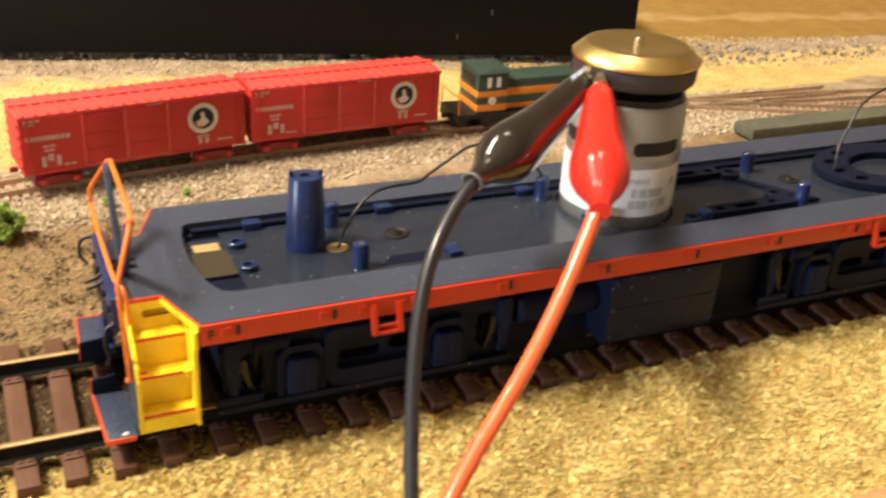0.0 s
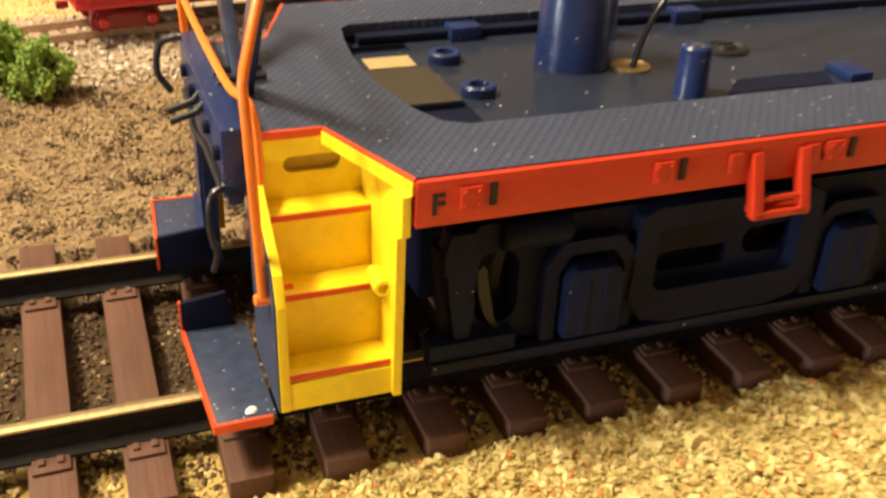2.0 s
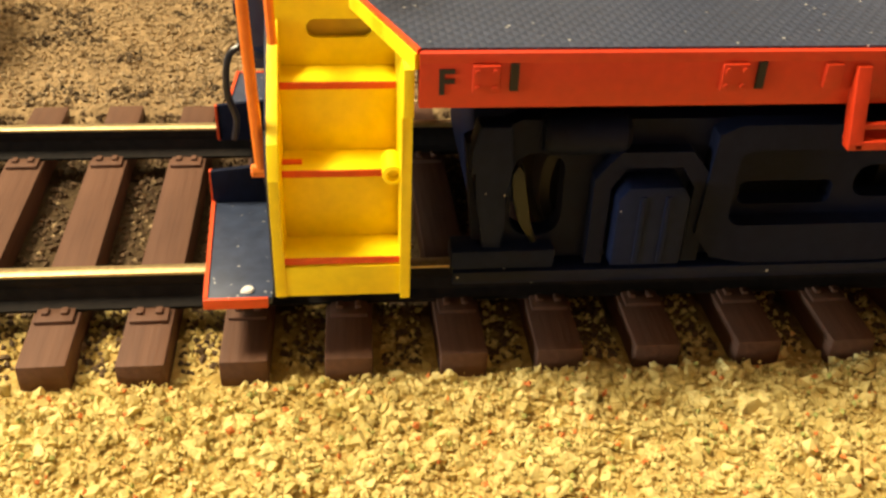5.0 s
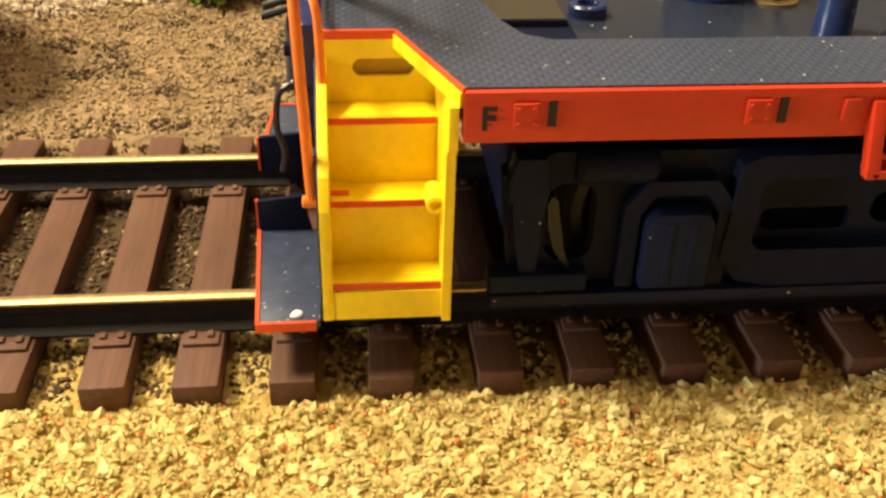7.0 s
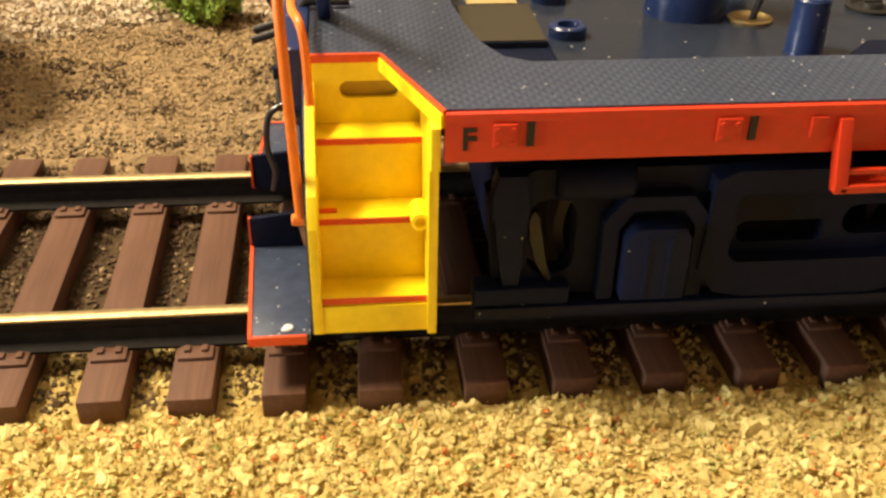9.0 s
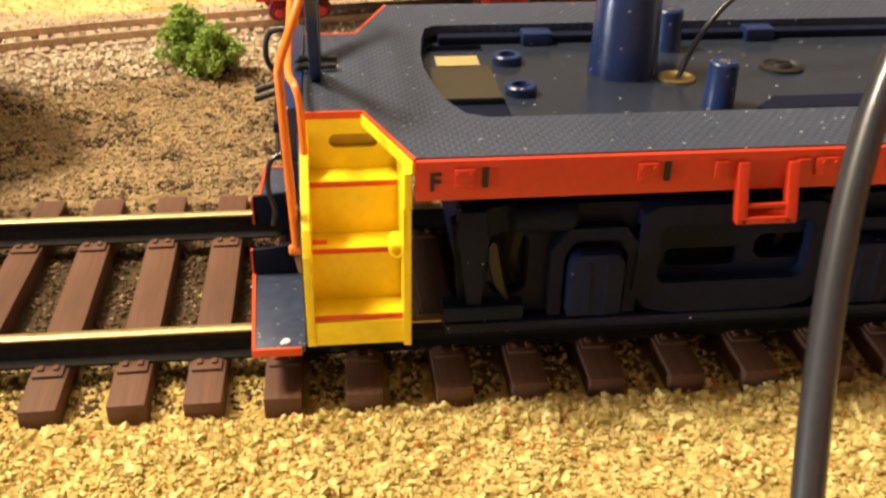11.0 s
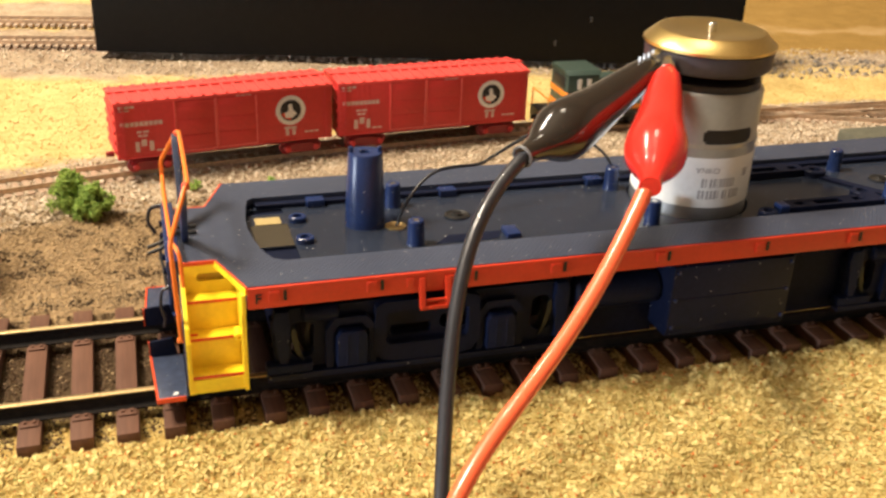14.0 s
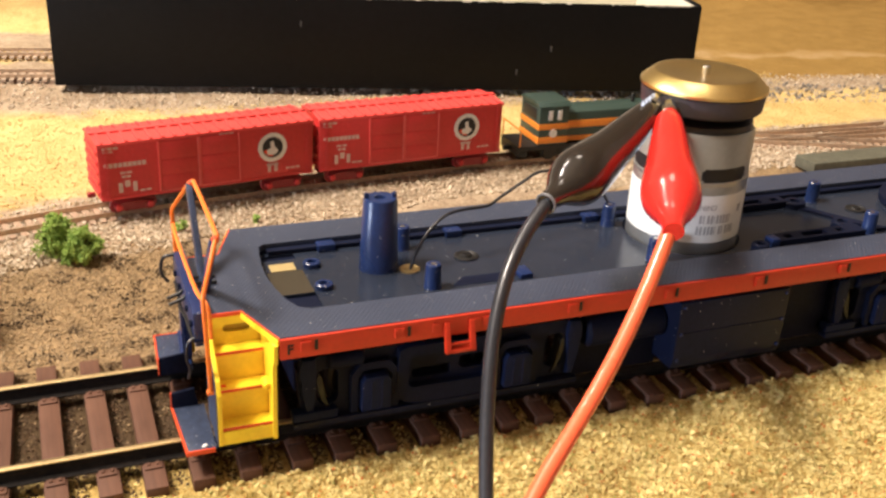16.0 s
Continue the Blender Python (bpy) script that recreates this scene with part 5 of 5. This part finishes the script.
# ---- small house beside the track ----
HX, HY = -72.0, 45.0
house = thing("model_house", HX, HY, 5.0, "tan clapboard model house with a brown shingle roof and concrete base", "model house", turn=27.0)
Wd, Dp, Eh = 30.0, 46.0, 26.0
base = part("foundation", box(-Wd - 0.4, 0.4, -0.4, Dp + 0.4, 0, 5.5, 0.2), material("tan_concrete", (0.47, 0.38, 0.27), rough=0.9), house, "smooth tan foundation")
wall = part("wall", prism([(0, 5.5), (Dp, 5.5), (Dp, Eh), (Dp / 2, Eh + 12.5), (0, Eh)], -Wd, 0, "x"), TAN_WALL, house, "tan clapboard walls")
for k in range(12):
    z = 5.6 + k * 1.68
    part("clapboard", prism([(-0.32, z), (0.0, z), (0.0, z + 1.7), (-0.06, z + 1.7)], -Wd, 0.0, "x"), TAN_WALL, wall)
    part("clapboard", box(0.0, 0.2, 0.1, Dp - 0.1, z + 0.1, z + 0.6, 0.04), TAN_WALL, wall)
part("corner_trim", box(-1.2, 0.35, -0.5, 1.0, 5.5, Eh, 0.1), TAN_WALL, wall)
for s in (1, -1):
    y_eave, z_eave = (-3.2 if s > 0 else Dp + 3.2), Eh - 3.2 * 12.5 / (Dp / 2)
    y_r, z_r = Dp / 2, Eh + 12.5
    slab = part("roof", prism([(y_eave, z_eave + 0.2), (y_eave, z_eave + 1.4), (y_r, z_r + 1.4), (y_r, z_r + 0.2)], -Wd - 2, 2.6, "x"), SHINGLE, house, "roof of weathered shingle courses")
    for k in range(7):
        t0, t1 = k / 7, (k + 1) / 7
        ya, za = y_eave + (y_r - y_eave) * t0, z_eave + (z_r - z_eave) * t0 + 1.4
        yb, zb = y_eave + (y_r - y_eave) * t1, z_eave + (z_r - z_eave) * t1 + 1.4
        part("shingle_course", prism([(ya, za), (ya, za + 0.5), (yb, zb + 0.08), (yb, zb)], -Wd - 2.2, 2.8, "x"), SHINGLE, slab)
win = part("window", box(-27, -18.5, -0.7, 0.1, 14, 25, 0.2), TAN_WALL, house, "tan framed window with a dark pane")
part("pane", box(-25.8, -19.7, -0.78, -0.6, 15.2, 23.8), BLACK_PLASTIC, win)


# ---- bushes and tufts ----
TWIG = material("bush_twig", (0.08, 0.05, 0.03), rough=0.9)


def bush(x, y, width, height, sprigs, seed, label):
    """A foam bush: short twigs that end in ragged sprigs of small clumps, with gaps between."""
    r = random.Random(seed)
    th = thing("bush", x, y, ground_z(x, y) - 0.4, label, "bush")
    stem = bmesh.new()
    verts, faces = [], []
    base = [(1, 0, 0), (-1, 0, 0), (0, 1, 0), (0, -1, 0), (0, 0, 1), (0, 0, -1)]
    tri = [(0, 2, 4), (2, 1, 4), (1, 3, 4), (3, 0, 4), (2, 0, 5), (1, 2, 5), (3, 1, 5), (0, 3, 5)]
    for k in range(sprigs):
        a, u = r.uniform(0, 6.3), r.random()
        z = height * (0.12 + 0.83 * u)
        d = width * (0.25 + 0.75 * r.random()) * (1.0 - 0.72 * u ** 1.4)
        tip = Vector((d * math.cos(a), d * math.sin(a), z))
        tube([(0, 0, 0), (tip.x * 0.4, tip.y * 0.4, z * 0.55), tuple(tip)], 0.2, 5, stem, radii=[0.35, 0.25, 0.12])
        rad = r.uniform(0.9, 1.7) * height / 12
        for _ in range(46):
            g = Vector((r.gauss(0, 1), r.gauss(0, 1), r.gauss(0, 1))) * rad * 0.55
            c = tip + g
            if c.z < 0.1:
                continue
            s_ = r.uniform(0.2, 0.62)
            e = Euler((r.uniform(0, 6), r.uniform(0, 6), r.uniform(0, 6))).to_matrix()
            n = len(verts)
            for b in base:
                v = c + e @ Vector((b[0] * s_, b[1] * s_ * r.uniform(0.5, 1.2), b[2] * s_ * r.uniform(0.4, 1)))
                verts.append((v.x * MM, v.y * MM, v.z * MM))
            faces += [(p_ + n, q_ + n, w_ + n) for p_, q_, w_ in tri]
    part("stem", stem, TWIG, th)
    me = bpy.data.meshes.new("crown")
    me.from_pydata(verts, [], faces)
    me.materials.append(FOLIAGE)
    new("crown", me).parent = th
    return th


bush(-41.0, 95.0, 6.8, 13.5, 95, 1, "bright green foam bush beside the ballast")
bush(-34.2, 88.6, 7.2, 11.0, 80, 2, "low green foam bush beside the ballast")
bush(-3, 104, 3.2, 4.0, 12, 4, "small green tuft in the ballast")
bush(22, 106, 2.4, 3.0, 8, 5, "tiny green tuft in the ballast")

block = thing("grey_block", 266, 101, 6.0, "grey-green weathered block lying beside the small track", "block", turn=0)
part("block_body", box(-19, 80, -5, 7, 0, 4.6, 0.6), GREY_BLOCK, block)

# ---- loose gravel, stones and flock ----
off_tie = lambda x, y, r: y < -27.8 - 0.8 * noise.noise((x * 0.1, 0, 0)) or r.random() < 0.12
scatter("gravel", CHIP, spots(-130, 270, -85.5, -25.0, 50000, 11, off_tie), (0.24, 0.92), 12, flat=0.9, sink=0.15, label="coarse tan gravel chips along the front of the track", category="gravel", round_ones=True)
scatter("gravel_crumb", CHIP, [(x, y, z + 0.35) for x, y, z in spots(-110, 210, -80.0, -27.0, 95000, 31, off_tie)], (0.1, 0.38), 32, label="fine tan crumbs on the coarse gravel", category="gravel")
between = lambda x, y, r: abs(((x - 4.4) / PITCH + 0.5) % 1.0 - 0.5) * PITCH > 3.0
scatter("fine_gravel", CHIP, spots(-140, 120, -27.5, -14.0, 2600, 13, between), (0.25, 0.7), 14, label="sparse tan gravel between the tie ends", category="gravel")
BED_GRAIN = material("dark_bed_grain", ((0.062, 0.036, 0.017), (0.150, 0.092, 0.045)), rough=1.0, grain=600, stain=70, island=1.0)
scatter("bed_grains", BED_GRAIN, spots(-140, 90, -25.0, 29.0, 12000, 47, between), (0.2, 0.7), 48, label="dark brown earth grains between the ties", category="dirt")
DIRT_GRAIN = material("dirt_grain", ((0.13, 0.085, 0.042), (0.54, 0.39, 0.21)), rough=1.0, grain=600, stain=70, island=0.8)
scatter("dirt_grains", DIRT_GRAIN, spots(-130, 90, -14.0, 100.0, 42000, 15, lambda x, y, r: y > 31 or (between(x, y, r) and r.random() < 0.14)), (0.15, 0.62), 16, label="brown dirt grains behind and between the ties", category="dirt")
DARK_GRAIN = material("dark_dirt_clump", ((0.030, 0.018, 0.008), (0.13, 0.082, 0.038)), rough=1.0, grain=600, stain=70, island=0.6)
clumped = lambda x, y, r: noise.noise((x * 0.11, y * 0.16, 5.0)) + 0.6 * noise.noise((x * 0.35, y * 0.45, 9.0)) > 0.22
scatter("dirt_clumps", DARK_GRAIN, spots(-130, 60, 31.0, 98.0, 7000, 49, clumped), (0.2, 0.75), 50, label="dark clumps in the brown dirt behind the track", category="dirt")
scatter("ballast", STONE, spots(-130, 300, 80.0, 165.0, 17000, 17, lambda x, y, r: -34 - 8 * noise.noise((x * 0.03, y * 0.05, 1)) < y - track_y(x) < 15), (0.4, 1.3), 18, label="pale ballast stones beside the small track", category="ballast")
scatter("grass_flock", FLOCK, spots(-150, 330, 110.0, 236.0, 15000, 19, lambda x, y, r: y - track_y(x) > 11), (0.25, 0.7), 20, label="straw yellow grass flock", category="grass")
scatter("ballast", STONE, spots(-150, 420, 175.0, 300.0, 7000, 21, lambda x, y, r: 0.238 < (y + 0.16 * x) / 1000 < 0.285), (0.4, 1.1), 22, label="pale grey ballast stones across the yard", category="ballast")
for seed, mat, tint in ((41, material("rust_crumb", (0.62, 0.20, 0.05), rough=1.0, vary=0.3), "rust orange"), (43, material("olive_crumb", (0.36, 0.36, 0.10), rough=1.0, vary=0.3), "olive green")):
    scatter("gravel_crumb", mat, [(x, y, z + 0.6) for x, y, z in spots(-60, 210, -80.0, -28.0, 1500, seed, off_tie)], (0.2, 0.5), seed + 1, label=f"sparse {tint} crumbs among the tan gravel", category="gravel")
ROCK = material("dark_ballast_rock", ((0.10, 0.085, 0.07), (0.34, 0.30, 0.25)), rough=0.9, grain=400, stain=60, island=0.9)
scatter("ballast_rock", ROCK, spots(180, 420, 190.0, 270.0, 420, 45, lambda x, y, r: 0.236 < (y + 0.16 * x) / 1000 < 0.268), (0.8, 2.2), 46, label="dark grey rocks in the pale ballast band", category="ballast")
